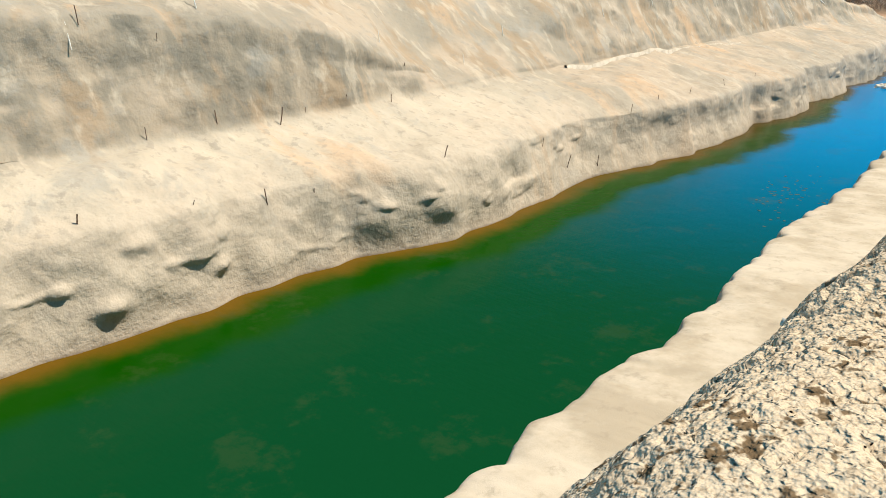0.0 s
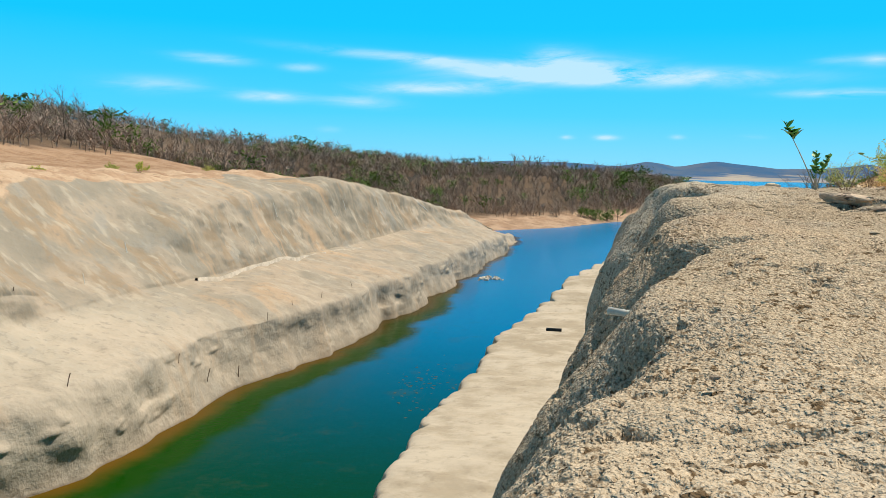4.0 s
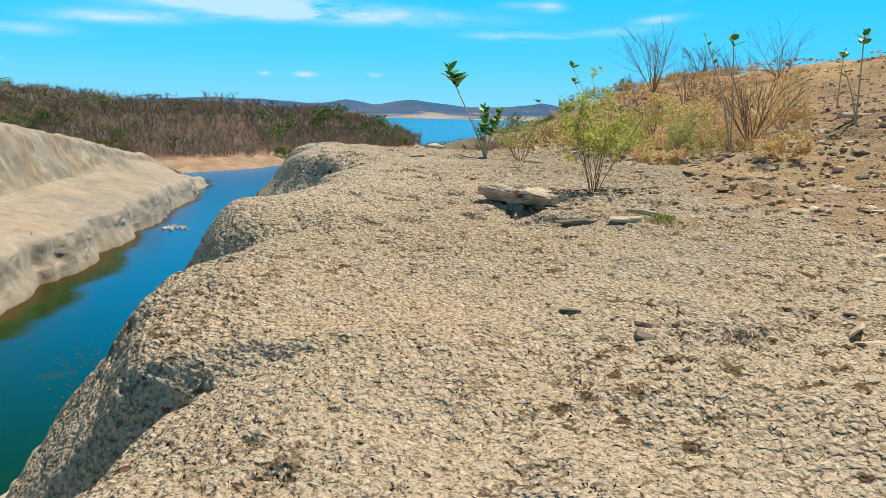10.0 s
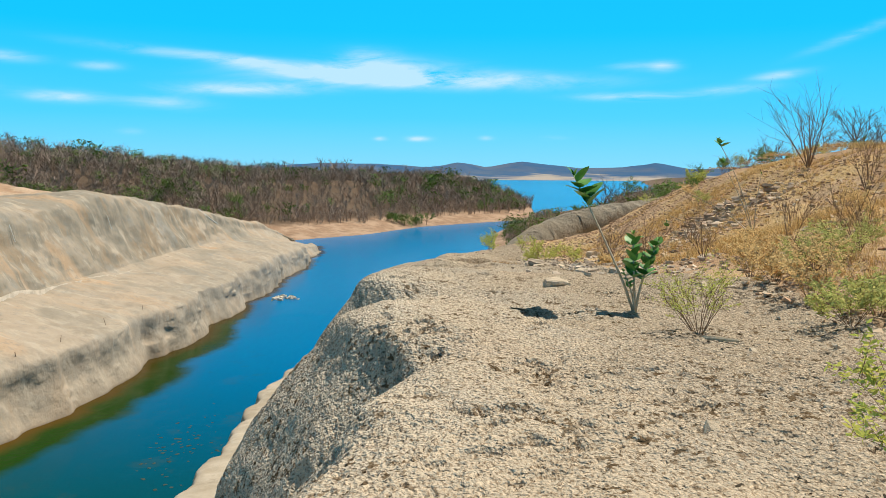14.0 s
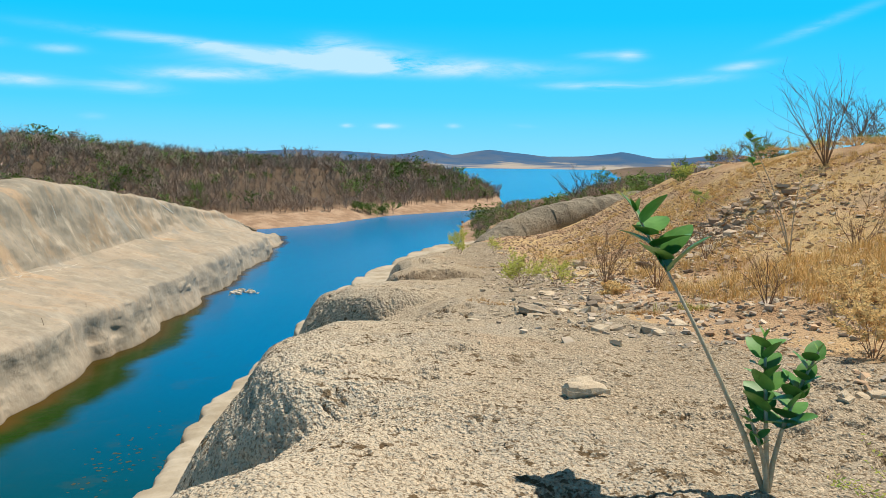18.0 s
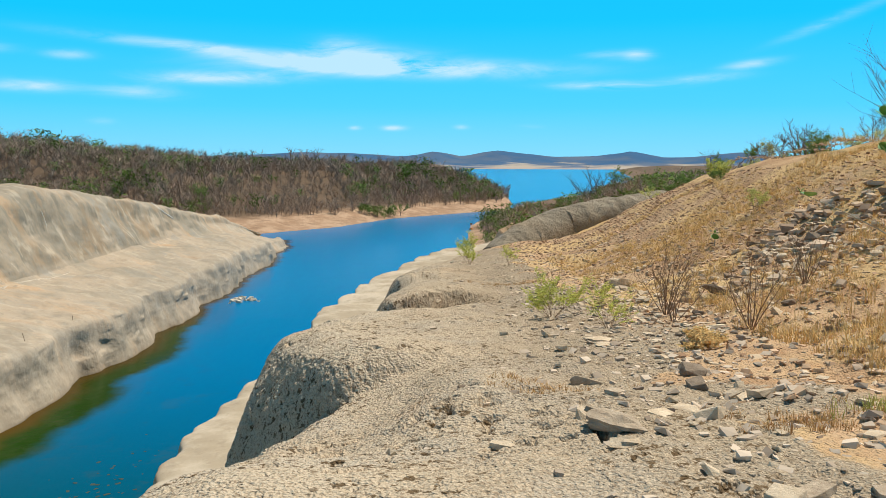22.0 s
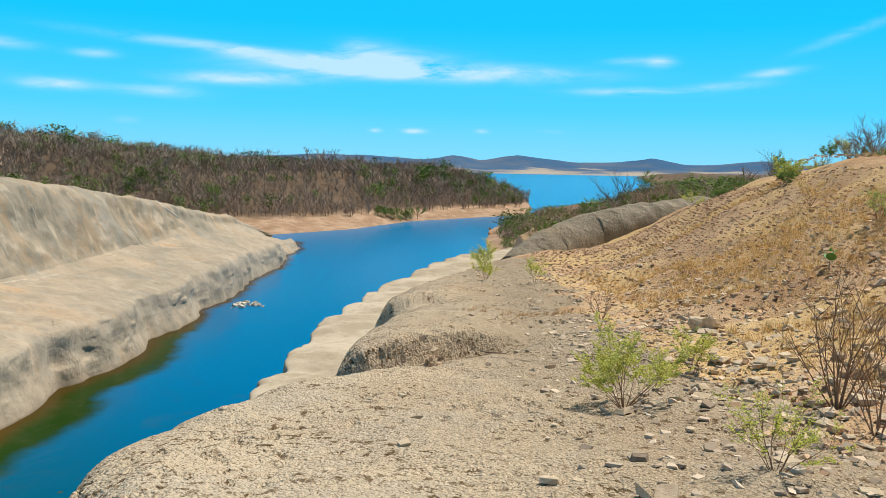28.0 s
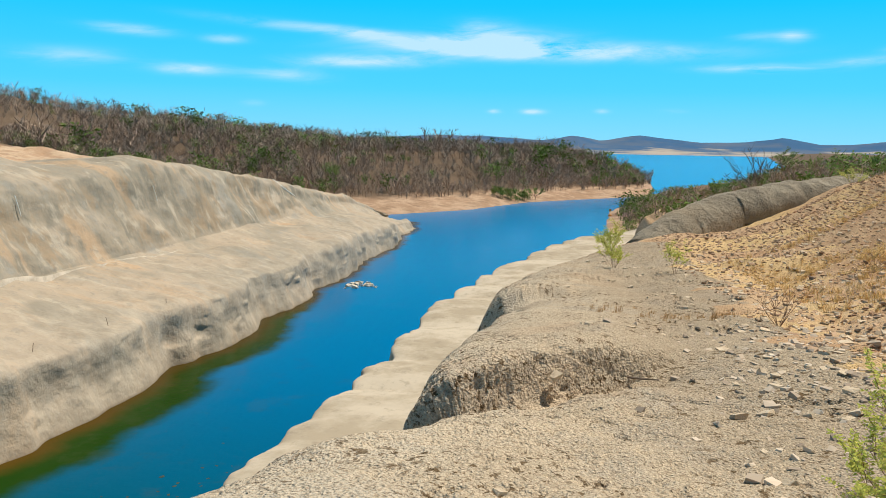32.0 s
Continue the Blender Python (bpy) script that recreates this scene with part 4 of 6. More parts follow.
def scatter(name, bases, places, material, label, category):
    """Many small copies as one mesh: places is rows of x, y, z, scale, turn, tip."""
    vs, fs, n = [], [], 0
    for i, (x, y, z, k, turn, tip) in enumerate(places):
        v, f = bases[i % len(bases)]
        c, s, ct, st = math.cos(turn), math.sin(turn), math.cos(tip), math.sin(tip)
        m = np.array([[c, -s * ct, s * st], [s, c * ct, -c * st], [0, st, ct]]) * k
        vs.append(v @ m.T + (x, y, z))
        fs.append(f + n)
        n += len(v)
    v, f = np.concatenate(vs), np.concatenate(fs)
    me = bpy.data.meshes.new(name)
    me.vertices.add(len(v))
    me.vertices.foreach_set("co", v.astype(np.float32).ravel())
    me.loops.add(f.size)
    me.loops.foreach_set("vertex_index", f.ravel().astype(np.int32))
    me.polygons.add(len(f))
    me.polygons.foreach_set("loop_start", np.arange(0, f.size, f.shape[1], dtype=np.int32))
    me.polygons.foreach_set("use_smooth", np.zeros(len(f), dtype=bool))
    me.update(calc_edges=True)
    me.materials.append(material)
    return tagged(new(name, me), label, category, kind="stuff")


# ---- plants ----


def leaf_mesh(name, length, width, material, cup=0.16):
    """A broad oval leaf along +y, folded a little along its rib, with a drooping tip."""
    s, rows = Soup(), 6
    v, f = [], []
    for i in range(rows + 1):
        t = i / rows
        w = width / 2 * math.sin(math.pi * min(1, t**0.85 * 0.92 + 0.08)) ** 0.6 if 0 < i < rows else width * 0.06
        z = -0.16 * length * t * t
        v += [(-w, t * length, z + cup * w), (0, t * length, z), (w, t * length, z + cup * w)]
    for i in range(rows):
        a = 3 * i
        f += [(a, a + 1, a + 4, a + 3), (a + 1, a + 2, a + 5, a + 4)]
    s.add(v, f)
    return s.mesh(name, material, flat=False)


LEAF_BIG = leaf_mesh("leaf", 0.165, 0.125, LEAF)
LEAF_SMALL = leaf_mesh("leaf", 0.10, 0.065, LEAF)
LEAF_NEW = leaf_mesh("leaf", 0.085, 0.04, LEAF_YOUNG)


def milkweed(x, y, z, stems, seed, label, thick=0.020):
    """A giant milkweed: pale bare stems that end in crossed pairs of broad waxy leaves. stems: rows of tip offset and leafy share, pairs and size."""
    r = random.Random(seed)
    ob = thing("milkweed_plant", pose(x, y, z), label, "plant", "milkweed plants")
    for dx, dy, dz, share, pairs, size in stems:
        bend = Vector((-dy, dx, 0)) * 0.10 + Vector((dx, dy, 0)) * -0.12
        pts = [Vector((dx, dy, dz)) * t + bend * math.sin(math.pi * t) for t in (0, 0.2, 0.4, 0.6, 0.8, 1.0)]
        pts[0].z = -0.05
        s = Soup()
        s.tube(pts, [thick * k for k in (1.0, 0.85, 0.72, 0.6, 0.5, 0.35)], 7)
        stem = part("stem", s.mesh("stem", STEM_PALE, False), ob, "pale woody stem")
        turn = r.random() * 360
        for k in range(pairs):
            t = 1 - share * (pairs - 1 - k) / max(1, pairs)
            i = min(4, int(t * 5))
            p = pts[i].lerp(pts[i + 1], t * 5 - i) if i < 5 else pts[5]
            top = k >= pairs - 1
            for h in (0, 180):
                me = LEAF_NEW if top else (LEAF_BIG if size > 0.8 else LEAF_SMALL)
                lift = 66 if top else r.uniform(22, 62)
                kk = size * r.uniform(0.95, 1.25) * (1.2 - 0.45 * k / pairs)
                part("leaf", me, stem, m=pose(*p, 0, 0, turn + h + r.uniform(-18, 18)) @ pose(0, 0, 0, lift, r.uniform(-14, 14), 0) @ Matrix.Scale(kk, 4))
            turn += 90
    return ob


def spray(s, r, base, way, length, width, droop, levels, leafy=None, leaf_size=0.05, density=14):
    """A branching twig; leaves go into leafy."""
    pts, rad = [Vector(base)], [width]
    d = Vector(way).normalized()
    n = 4 if levels > 1 else 3
    for i in range(n):
        d = (d + Vector((r.uniform(-1, 1), r.uniform(-1, 1), r.uniform(-0.6, 0.6))) * 0.16 + Vector((0, 0, -droop))).normalized()
        pts.append(pts[-1] + d * length / n)
        rad.append(width * (1 - 0.8 * (i + 1) / n))
    s.tube(pts, rad, 4 if levels > 1 else 3)
    if levels > 0:
        for k in range(r.randint(3, 5)):
            t = r.uniform(0.3, 0.95) * n
            i = min(n - 1, int(t))
            p = pts[i].lerp(pts[i + 1], t - i)
            side = (d + Vector((r.uniform(-1, 1), r.uniform(-1, 1), r.uniform(-0.3, 0.8))) * 0.9).normalized()
            spray(s, r, p, side, length * r.uniform(0.35, 0.6), width * 0.5, droop, levels - 1, leafy, leaf_size, density)
    if leafy is not None and levels <= 1:
        for k in range(density):
            t = r.uniform(0.2, 1.0) * n
            i = min(n - 1, int(t))
            p = pts[i].lerp(pts[i + 1], t - i)
            out = Vector((r.uniform(-1, 1), r.uniform(-1, 1), r.uniform(-0.5, 0.6))).normalized()
            q = leaf_size * r.uniform(0.6, 1.3)
            leafy.blade(p, p + out * q, q * 0.34, out.orthogonal())


def bush(name, x, y, z, tall, wide, stems, seed, bark, leaves, label, category, leaf_size=0.05, density=14, levels=2, droop=0.02, group=""):
    """A shrub of fanned stems, bare where leaves is None."""
    r = random.Random(seed)
    ob = thing(name, pose(x, y, z), label, category, group)
    s, lf = Soup(), (Soup() if leaves else None)
    for k in range(stems):
        a = 2 * math.pi * (k + r.random()) / stems
        lean = r.uniform(0.15, 1.0) * wide / tall
        way = (math.cos(a) * lean, math.sin(a) * lean, 1)
        spray(s, r, (0.03 * math.cos(a), 0.03 * math.sin(a), -0.04), way, tall * r.uniform(0.55, 0.85), (0.003 + 0.0026 * tall) * (1.0 if leaves else 1.7), droop, levels, lf, leaf_size, density)
    part("branchwork", s.mesh("branchwork", bark), ob)
    if lf:
        part("foliage", lf.mesh("foliage", leaves), ob, "fine leaves")
    return ob


def tree(name, x, y, z, tall, seed, bark, leaves, label, group, spread=0.5, levels=3):
    """A small dry-country tree with trunk, limbs and an open crown."""
    r = random.Random(seed)
    ob = thing(name, pose(x, y, z), label, "tree", group)
    t, s, lf = Soup(), Soup(), (Soup() if leaves else None)
    h = tall * r.uniform(0.3, 0.42)
    t.tube([(0, 0, -0.4), (0.03 * tall, 0.02 * tall, h * 0.5), (0.01 * tall, -0.02 * tall, h)], [0.028 * tall, 0.022 * tall, 0.016 * tall], 7)
    for k in range(6):
        a = 2 * math.pi * (k + r.random()) / 6
        way = (math.cos(a) * spread * r.uniform(0.5, 1.5), math.sin(a) * spread * r.uniform(0.5, 1.5), 1)
        spray(s, r, (0.01 * tall, -0.02 * tall, h * r.uniform(0.75, 1.0)), way, tall * r.uniform(0.45, 0.65), 0.011 * tall, 0.01, levels, lf, 0.055 * tall, 11)
    part("trunk", t.mesh("trunk", bark, False), ob)
    part("crown", s.mesh("crown", bark), ob, "bare branching limbs")
    if lf:
        part("foliage", lf.mesh("foliage", leaves), ob, "green leaves")
    return ob


# ---- far woods: bare grey-brown scrub and trees on the uplands ----


def wood_bases(seed, leaves=False):
    """A few stand-alone shapes of trees, one metre tall, as triangles."""
    out = []
    for n in range(5):
        r = random.Random(seed + n)
        v, f = [], []

        def sliver(a, b, w):
            d = Vector(b) - Vector(a)
            for turn in (0.0, 1.57)[: 2 if w > 0.02 else 1]:
                side = Matrix.Rotation(turn, 3, d.normalized()) @ d.orthogonal().normalized() * w
                i = len(v)
                v.extend([tuple(Vector(a) - side), tuple(Vector(a) + side), b])
                f.append((i, i + 1, i + 2))

        lean = (r.uniform(-0.12, 0.12), r.uniform(-0.12, 0.12))
        sliver((0, 0, -0.1), (lean[0], lean[1], 0.8), 0.022)
        for k in range(11 if not leaves else 7):
            z = r.uniform(0.12, 0.62)
            a, o = r.uniform(0, 6.28), r.uniform(0.12, 0.42)
            p = (lean[0] * z, lean[1] * z, z)
            q = (p[0] + o * math.cos(a), p[1] + o * math.sin(a), min(1.05, z + r.uniform(0.15, 0.5)))
            sliver(p, q, 0.017)
            for _ in range(2):
                m = Vector(p).lerp(Vector(q), r.uniform(0.4, 0.9))
                e = m + Vector((r.uniform(-0.2, 0.2), r.uniform(-0.2, 0.2), r.uniform(0.0, 0.28)))
                sliver(tuple(m), tuple(e), 0.014)
        if leaves:
            for k in range(64):
                c = Vector((r.gauss(0, 0.22), r.gauss(0, 0.22), 0.35 + 0.6 * r.random()))
                d = Vector((r.uniform(-1, 1), r.uniform(-1, 1), r.uniform(-0.7, 0.7))).normalized() * 0.095
                e = d.orthogonal().normalized() * 0.06
                i = len(v)
                v.extend([tuple(c - d), tuple(c + e), tuple(c + d)])
                f.append((i, i + 1, i + 2))
        out.append((np.array(v), np.array(f)))
    return out


def far_woods():
    bare, green = wood_bases(900), wood_bases(950, True)
    rows, rows_g = [], []
    g = np.random.default_rng(11)

    def sow(count, x0, x1, y0, y1, tall, ok, greens=0.05, low=2.6):
        xs, ys = g.uniform(x0, x1, count), g.uniform(y0, y1, count)
        hs = upland_height(xs, ys)
        clump = fbm(xs * 0.02, ys * 0.02, 3, 71)
        for x, y, h, c, q in zip(xs, ys, hs, clump, g.random(count)):
            if h < W + low or not ok(x, y, h):
                continue
            k = tall * (g.uniform(0.55, 1.2) if g.random() < 0.93 else g.uniform(1.3, 1.8)) * (1.0 + 0.25 * c)
            (rows_g if q < greens * (1.6 if c > 0.3 else 0.6) else rows).append((x, y, h - 0.1, k, g.uniform(0, 6.28), 0.0))

    sow(9000, -190, 50, 285, 500, 5.0, lambda x, y, h: y > pen_y(np.array(x)) + (27 if x < -20 else 12))
    sow(3000, -420, -150, 240, 480, 5.8, lambda x, y, h: h > -12)
    sow(8000, -330, -95, 20, 300, 4.6, lambda x, y, h: x < -97 - 6 * math.sin(y * 0.05) and (y < 262 or h > -12))
    sow(1300, -110, -66, 175, 262, 2.8, lambda x, y, h: x < -68, 0.2)
    sow(6500, 12, 150, 185, 620, 4.8, lambda x, y, h: x > right_x(np.array(y)) + 4, 0.25)
    sow(500, 75, 200, 40, 200, 3.6, lambda x, y, h: True, 0.25)
    sow(2000, -450, -60, 480, 640, 5.5, lambda x, y, h: True)
    sow(2600, 8, 90, 165, 330, 3.4, lambda x, y, h: x > right_x(np.array(y)) + 1.0, 0.3, 0.7)
    sow(1500, 60, 330, 600, 1100, 5.0, lambda x, y, h: x > right_x(np.array(y)) + 8, 0.2)
    for x0, y0, n in [(-20.5, 343, 12), (-25.5, 340, 9), (-16, 349, 8), (-79.5, 308, 7), (18, 420, 12), (26, 430, 14), (33, 438, 12), (10, 412, 8)]:
        for _ in range(n):  # green thickets by the shore
            x, y = x0 + g.normal(0, 2.0), y0 + g.normal(0, 2.0)
            rows_g.append((x, y, float(upland_height(np.array(x), np.array(y))) - 0.2, g.uniform(2.2, 4.4), g.uniform(0, 6.28), 0.0))
    for _ in range(900):  # shrubs on the bank beyond the concrete ridge
        y = g.uniform(101, 190)
        x = float(lip_x(y)) + 1.5 + 40 * g.random() ** 1.3
        h = float(right_height(np.array([x]), np.array([y]))[0])
        (rows_g if g.random() < 0.2 else rows).append((x, y, h - 0.1, g.uniform(1.4, 3.6), g.uniform(0, 6.28), 0.0))
    scatter("dry_woods", bare, rows, SCRUB, "leafless grey-brown scrub woods on the slopes", "woods")
    scatter("green_scrub", green, rows_g, SCRUB_GREEN, "scattered green trees among the dry woods", "woods")


far_woods()

# ---- shoreline trees and bushes that stand out ----
for i, (x, y, tall, leaves, spread) in enumerate([
        (-79.5, 308, 7.0, SCRUB_GREEN, 0.7), (-20.5, 343, 5.0, SCRUB_GREEN, 1.1), (-25.5, 340, 4.2, SCRUB_GREEN, 1.1), (-16.0, 349, 4.4, SCRUB_GREEN, 1.1),
        (-12.0, 356, 6.0, SCRUB_GREEN, 0.9), (18, 420, 6.5, SCRUB_GREEN, 0.9), (24, 428, 6.0, SCRUB_GREEN, 0.9), (29, 434, 6.5, SCRUB_GREEN, 1.0), (34, 440, 5.5, SCRUB_GREEN, 1.0), (13, 416, 5.5, SCRUB_GREEN, 0.9)]):
    tree("shore_tree", x, y, float(upland_height(np.array(x * 1.0), np.array(y * 1.0))) - 0.1, tall, 300 + i, TWIG_GREY, leaves,
         "leafy green tree on the reddish shore", "green shore trees", spread, 2)
for i, (x, y, tall) in enumerate([(-118, 372, 9), (-104, 392, 8.5), (-88, 372, 7.5), (-58, 402, 8), (-30, 412, 8.5), (-8, 420, 8), (-150, 330, 9), (-165, 200, 9), (-172, 180, 9.5), (-128, 150, 8), (-112, 132, 8.5), (-108, 215, 6)]):
    tree("bare_tree", x, y, float(upland_height(np.array(x * 1.0), np.array(y * 1.0))) - 0.1, tall, 340 + i, TWIG_GREY, None,
         "tall leafless grey tree above the scrub", "bare trees", 0.6, 3)


# ---- floating islet of pale stones, buoy and debris on the water ----
ISLET_STONE = plain_material("bleached_stone", (0.82, 0.74, 0.62), (0.52, 0.44, 0.34), 3.0, 0.9, 0.2, 0.02, True)


def islet():
    ob = thing("rock_islet", pose(-29.8, 147.0, W) @ Matrix.Scale(1.0, 4), "low pile of pale stones breaking the water surface", "rocks")
    r = random.Random(5)
    for i in range(26):
        x, y = r.gauss(0, 1.25), r.gauss(0, 0.8)
        k = r.uniform(0.5, 1.5) * (1.2 - 0.25 * abs(x) / 1.3)
        part("stone", stone_mesh("stone", 500 + i, (k * 0.85, k * 0.7, k * 0.55), ISLET_STONE), ob, m=pose(x, y, -0.10, r.uniform(-15, 15), r.uniform(-15, 15), r.uniform(0, 360)))


def buoy():
    ob = thing("channel_marker", pose(14.0, 292, W) @ Matrix.Scale(0.7, 4), "small faded orange marker buoy in the water", "buoy")
    s = Soup()
    s.tube([(0, 0, -0.3), (0, 0, 0.1), (0, 0, 0.7), (0, 0, 0.9)], [0.75, 0.85, 0.8, 0.4], 14)
    part("float", s.mesh("float", ORANGE, False), ob)
    s = Soup()
    s.tube([(0, 0, 0.8), (0, 0, 2.6)], [0.07, 0.06], 8)
    part("mast", s.mesh("mast", PVC), ob, "pale mast")
    s = Soup()
    s.add([(-0.5, -0.03, 2.2), (0.5, -0.03, 2.2), (0.5, -0.03, 3.2), (-0.5, -0.03, 3.2), (-0.5, 0.03, 2.2), (0.5, 0.03, 2.2), (0.5, 0.03, 3.2), (-0.5, 0.03, 3.2)],
          [(0, 1, 2, 3), (7, 6, 5, 4), (0, 4, 5, 1), (1, 5, 6, 2), (2, 6, 7, 3), (3, 7, 4, 0)])
    part("board", s.mesh("board", ORANGE), ob)


def floating_debris():
    base = [stone_arrays(700 + i, (0.7, 0.45, 0.05)) for i in range(4)]
    g = np.random.default_rng(3)
    rows = [(-21.5 + g.normal(0, 1.6), 66 + g.normal(0, 4.0), W - 0.01, g.uniform(0.15, 0.7), g.uniform(0, 6.28), 0) for _ in range(90)]
    rows += [(-16 + g.normal(0, 4), 45 + g.normal(0, 9), W - 0.01, g.uniform(0.12, 0.4), g.uniform(0, 6.28), 0) for _ in range(20)]
    scatter("floating_debris", base, rows, plain_material("wet_debris", (0.06, 0.075, 0.045), (0.03, 0.05, 0.04), 3.0), "loose drift of floating plant debris on the water", "debris")


islet()
buoy()
floating_debris()


# ---- left bank furniture: stakes, marker poles, kerb of the berm drain ----
def bank_point(x, y):
    """Height of the far bank near a place, from its section."""
    t = [(wl_x(y), W), (wl_x(y) - 1.6, berm_z(y) - 2.7), (0.45 * wl_x(y) + 0.55 * berm_in(y), berm_z(y) - 1.1), (berm_in(y) + 0.7, berm_z(y) - 0.1),
         (berm_in(y) - 0.1, berm_z(y) + 0.5), (crest_x(y), crest_z(y)), (-63.0, top_z(y) - 1.4), (-74.0, top_z(y) - 0.4)]
    xs, zs = [float(a) for a, _ in t][::-1], [float(b) for _, b in t][::-1]
    return float(np.interp(x, xs, zs))


def stakes():
    s = Soup()
    s.tube([(0, 0, -0.7), (0.0, 0, 0.5), (0.06, 0, 1.15)], [0.05, 0.05, 0.05], 6)
    me = s.mesh("stake", RUST)
    r = random.Random(8)
    spots = [(-38.9, 54.7), (-39.2, 31.2), (-41.4, 24.6), (-42.2, 15.5), (-42.0, 21.0), (-48.3, 35.1), (-48.7, 22.6), (-51.7, 15.0), (-41.8, 12.0), (-43.0, 8.7), (-40.5, 28.0), (-39.5, 36.5), (-38.8, 44.0),
             (-39.0, 50.0), (-38.6, 60.0), (-38.4, 66.0), (-38.2, 72.0), (-38.0, 80.0), (-48.2, 28.0), (-48.3, 30.5), (-48.0, 40.0), (-48.6, 17.0), (-50.5, 31.0), (-50.8, 25.0), (-51.0, 20.0), (-50.5, 37.0), (-51.5, 10.0),
             (-49.0, 6.0), (-50.0, 44.0), (-37.8, 90.0), (-37.4, 100.0)]
    for x, y in spots:
        ob = new("steel_stake", me)
        ob.matrix_basis = pose(x, y, bank_point(x, y), r.uniform(-8, 8), r.uniform(-14, 14), r.uniform(0, 360)) @ Matrix.Scale(r.uniform(0.4, 0.8), 4)
        tagged(ob, "short rusty steel stake set in the concrete bank", "stake", "stakes on the bank")
    s = Soup()
    s.tube([(0, 0, -0.2), (0.25, 0.2, 2.2), (0.4, 0.4, 4.2)], [0.11, 0.11, 0.1], 7)
    me = s.mesh("drain_pipe", PVC)
    for x, y, k, tip in [(-51.5, 42.5, 0.35, -20), (-50.9, 34.5, 0.4, -25), (-52.0, 24.0, 0.35, -30), (-53.0, 64.0, 0.45, -20), (-50.8, 54.0, 0.3, -20), (-53.2, 101, 0.5, -25), (-52.6, 86, 0.4, -25), (-52.4, 128, 0.5, -25),
                         (-52.2, 146, 0.5, -25), (-51, 14.0, 0.4, -30)]:
        ob = new("drain_pipe", me)
        ob.matrix_basis = pose(x, y, bank_point(x, y) - 0.1, 0, tip, 0) @ Matrix.Scale(k, 4)
        tagged(ob, "white plastic drain pipe leaning on the concrete wall", "pipe", "drain pipes on the wall")


def drain_kerb():
    """A broken kerb: tall and limewashed at first, then a low worn edge."""
    ys = spaced((70, 126, 0.8))
    x = berm_in(ys) + 1.0 + 0.2 * fbm(ys * 0.3, ys * 0, 4, 77)
    bx, by, bz = FAR_BANK
    z = np.array([bz.flat[np.argmin((bx - a) ** 2 + (by - y) ** 2)] for a, y in zip(x, ys)])
    z = np.convolve(np.pad(z, 2, "edge"), np.ones(5) / 5, "valid") + 0.42 - 0.36 * smooth(ys, 99, 104) + 0.05 * vnoise(ys * 0.5, ys * 0, 78)
    prof = [(-0.24, -1.0), (-0.17, -0.04), (0.12, 0.0), (0.26, -1.0)]
    px = np.stack([x + a for a, _ in prof], -1)
    pz = np.stack([z + b for _, b in prof], -1)
    ob = grid_mesh("kerb", px, np.repeat(ys[:, None], 4, 1), pz, LIME)
    tagged(ob, "pale concrete kerb along the berm drain", "kerb", kind="structure")


def slope_pipe():
    """The long white pipe that lies down the wall near the bank's end."""
    pts = [(-53.0 + 0.5 * i, 174.0 + 1.0 * i, 0) for i in range(6)]
    s = Soup()
    s.tube([(x, y, bank_point(x, y) + 0.3) for x, y, _ in pts], [0.16] * 6, 8)
    tagged(new("drain_pipe", s.mesh("drain_pipe", PVC, False)), "long white plastic drain pipe lying down the concrete wall", "pipe", "drain pipes on the wall")


stakes()
drain_kerb()
slope_pipe()


# ---- pipes in the near wall ----
def wall_pipe(name, material, x, y, z, way, length, radius, label):
    d = Vector(way).normalized()
    a, b = Vector((x, y, z)), Vector((x, y, z)) + d * length
    s = Soup()
    u = d.orthogonal().normalized()
    w = d.cross(u)
    v, f, n = [], [], 12
    for p, r in ((a, radius), (b, radius), (b, radius * 0.84), (a, radius * 0.84)):
        v += [tuple(p + r * (math.cos(6.2832 * i / n) * u + math.sin(6.2832 * i / n) * w)) for i in range(n)]
    for k in range(3):
        f += [(k * n + i, k * n + (i + 1) % n, (k + 1) * n + (i + 1) % n, (k + 1) * n + i) for i in range(n)]
    s.add(v, f)
    return tagged(new(name, s.mesh(name, material, False)), label, "pipe", "pipes in the near wall")


wall_pipe("weep_pipe", PVC, -1.45, -3.9, -1.22, (-1, 0.06, 0.10), 0.33, 0.04, "white plastic weep pipe sticking out of the concrete wall")
wall_pipe("weep_pipe", PVC, -2.55, -5.2, -3.42, (-1, 0.1, 0.02), 0.7, 0.045, "white plastic weep pipe low on the ledge")
wall_pipe("weep_pipe", BLACK, -3.2, 6.6, -3.42, (-1, -0.05, 0.0), 0.36, 0.04, "black plastic weep pipe over the ledge")


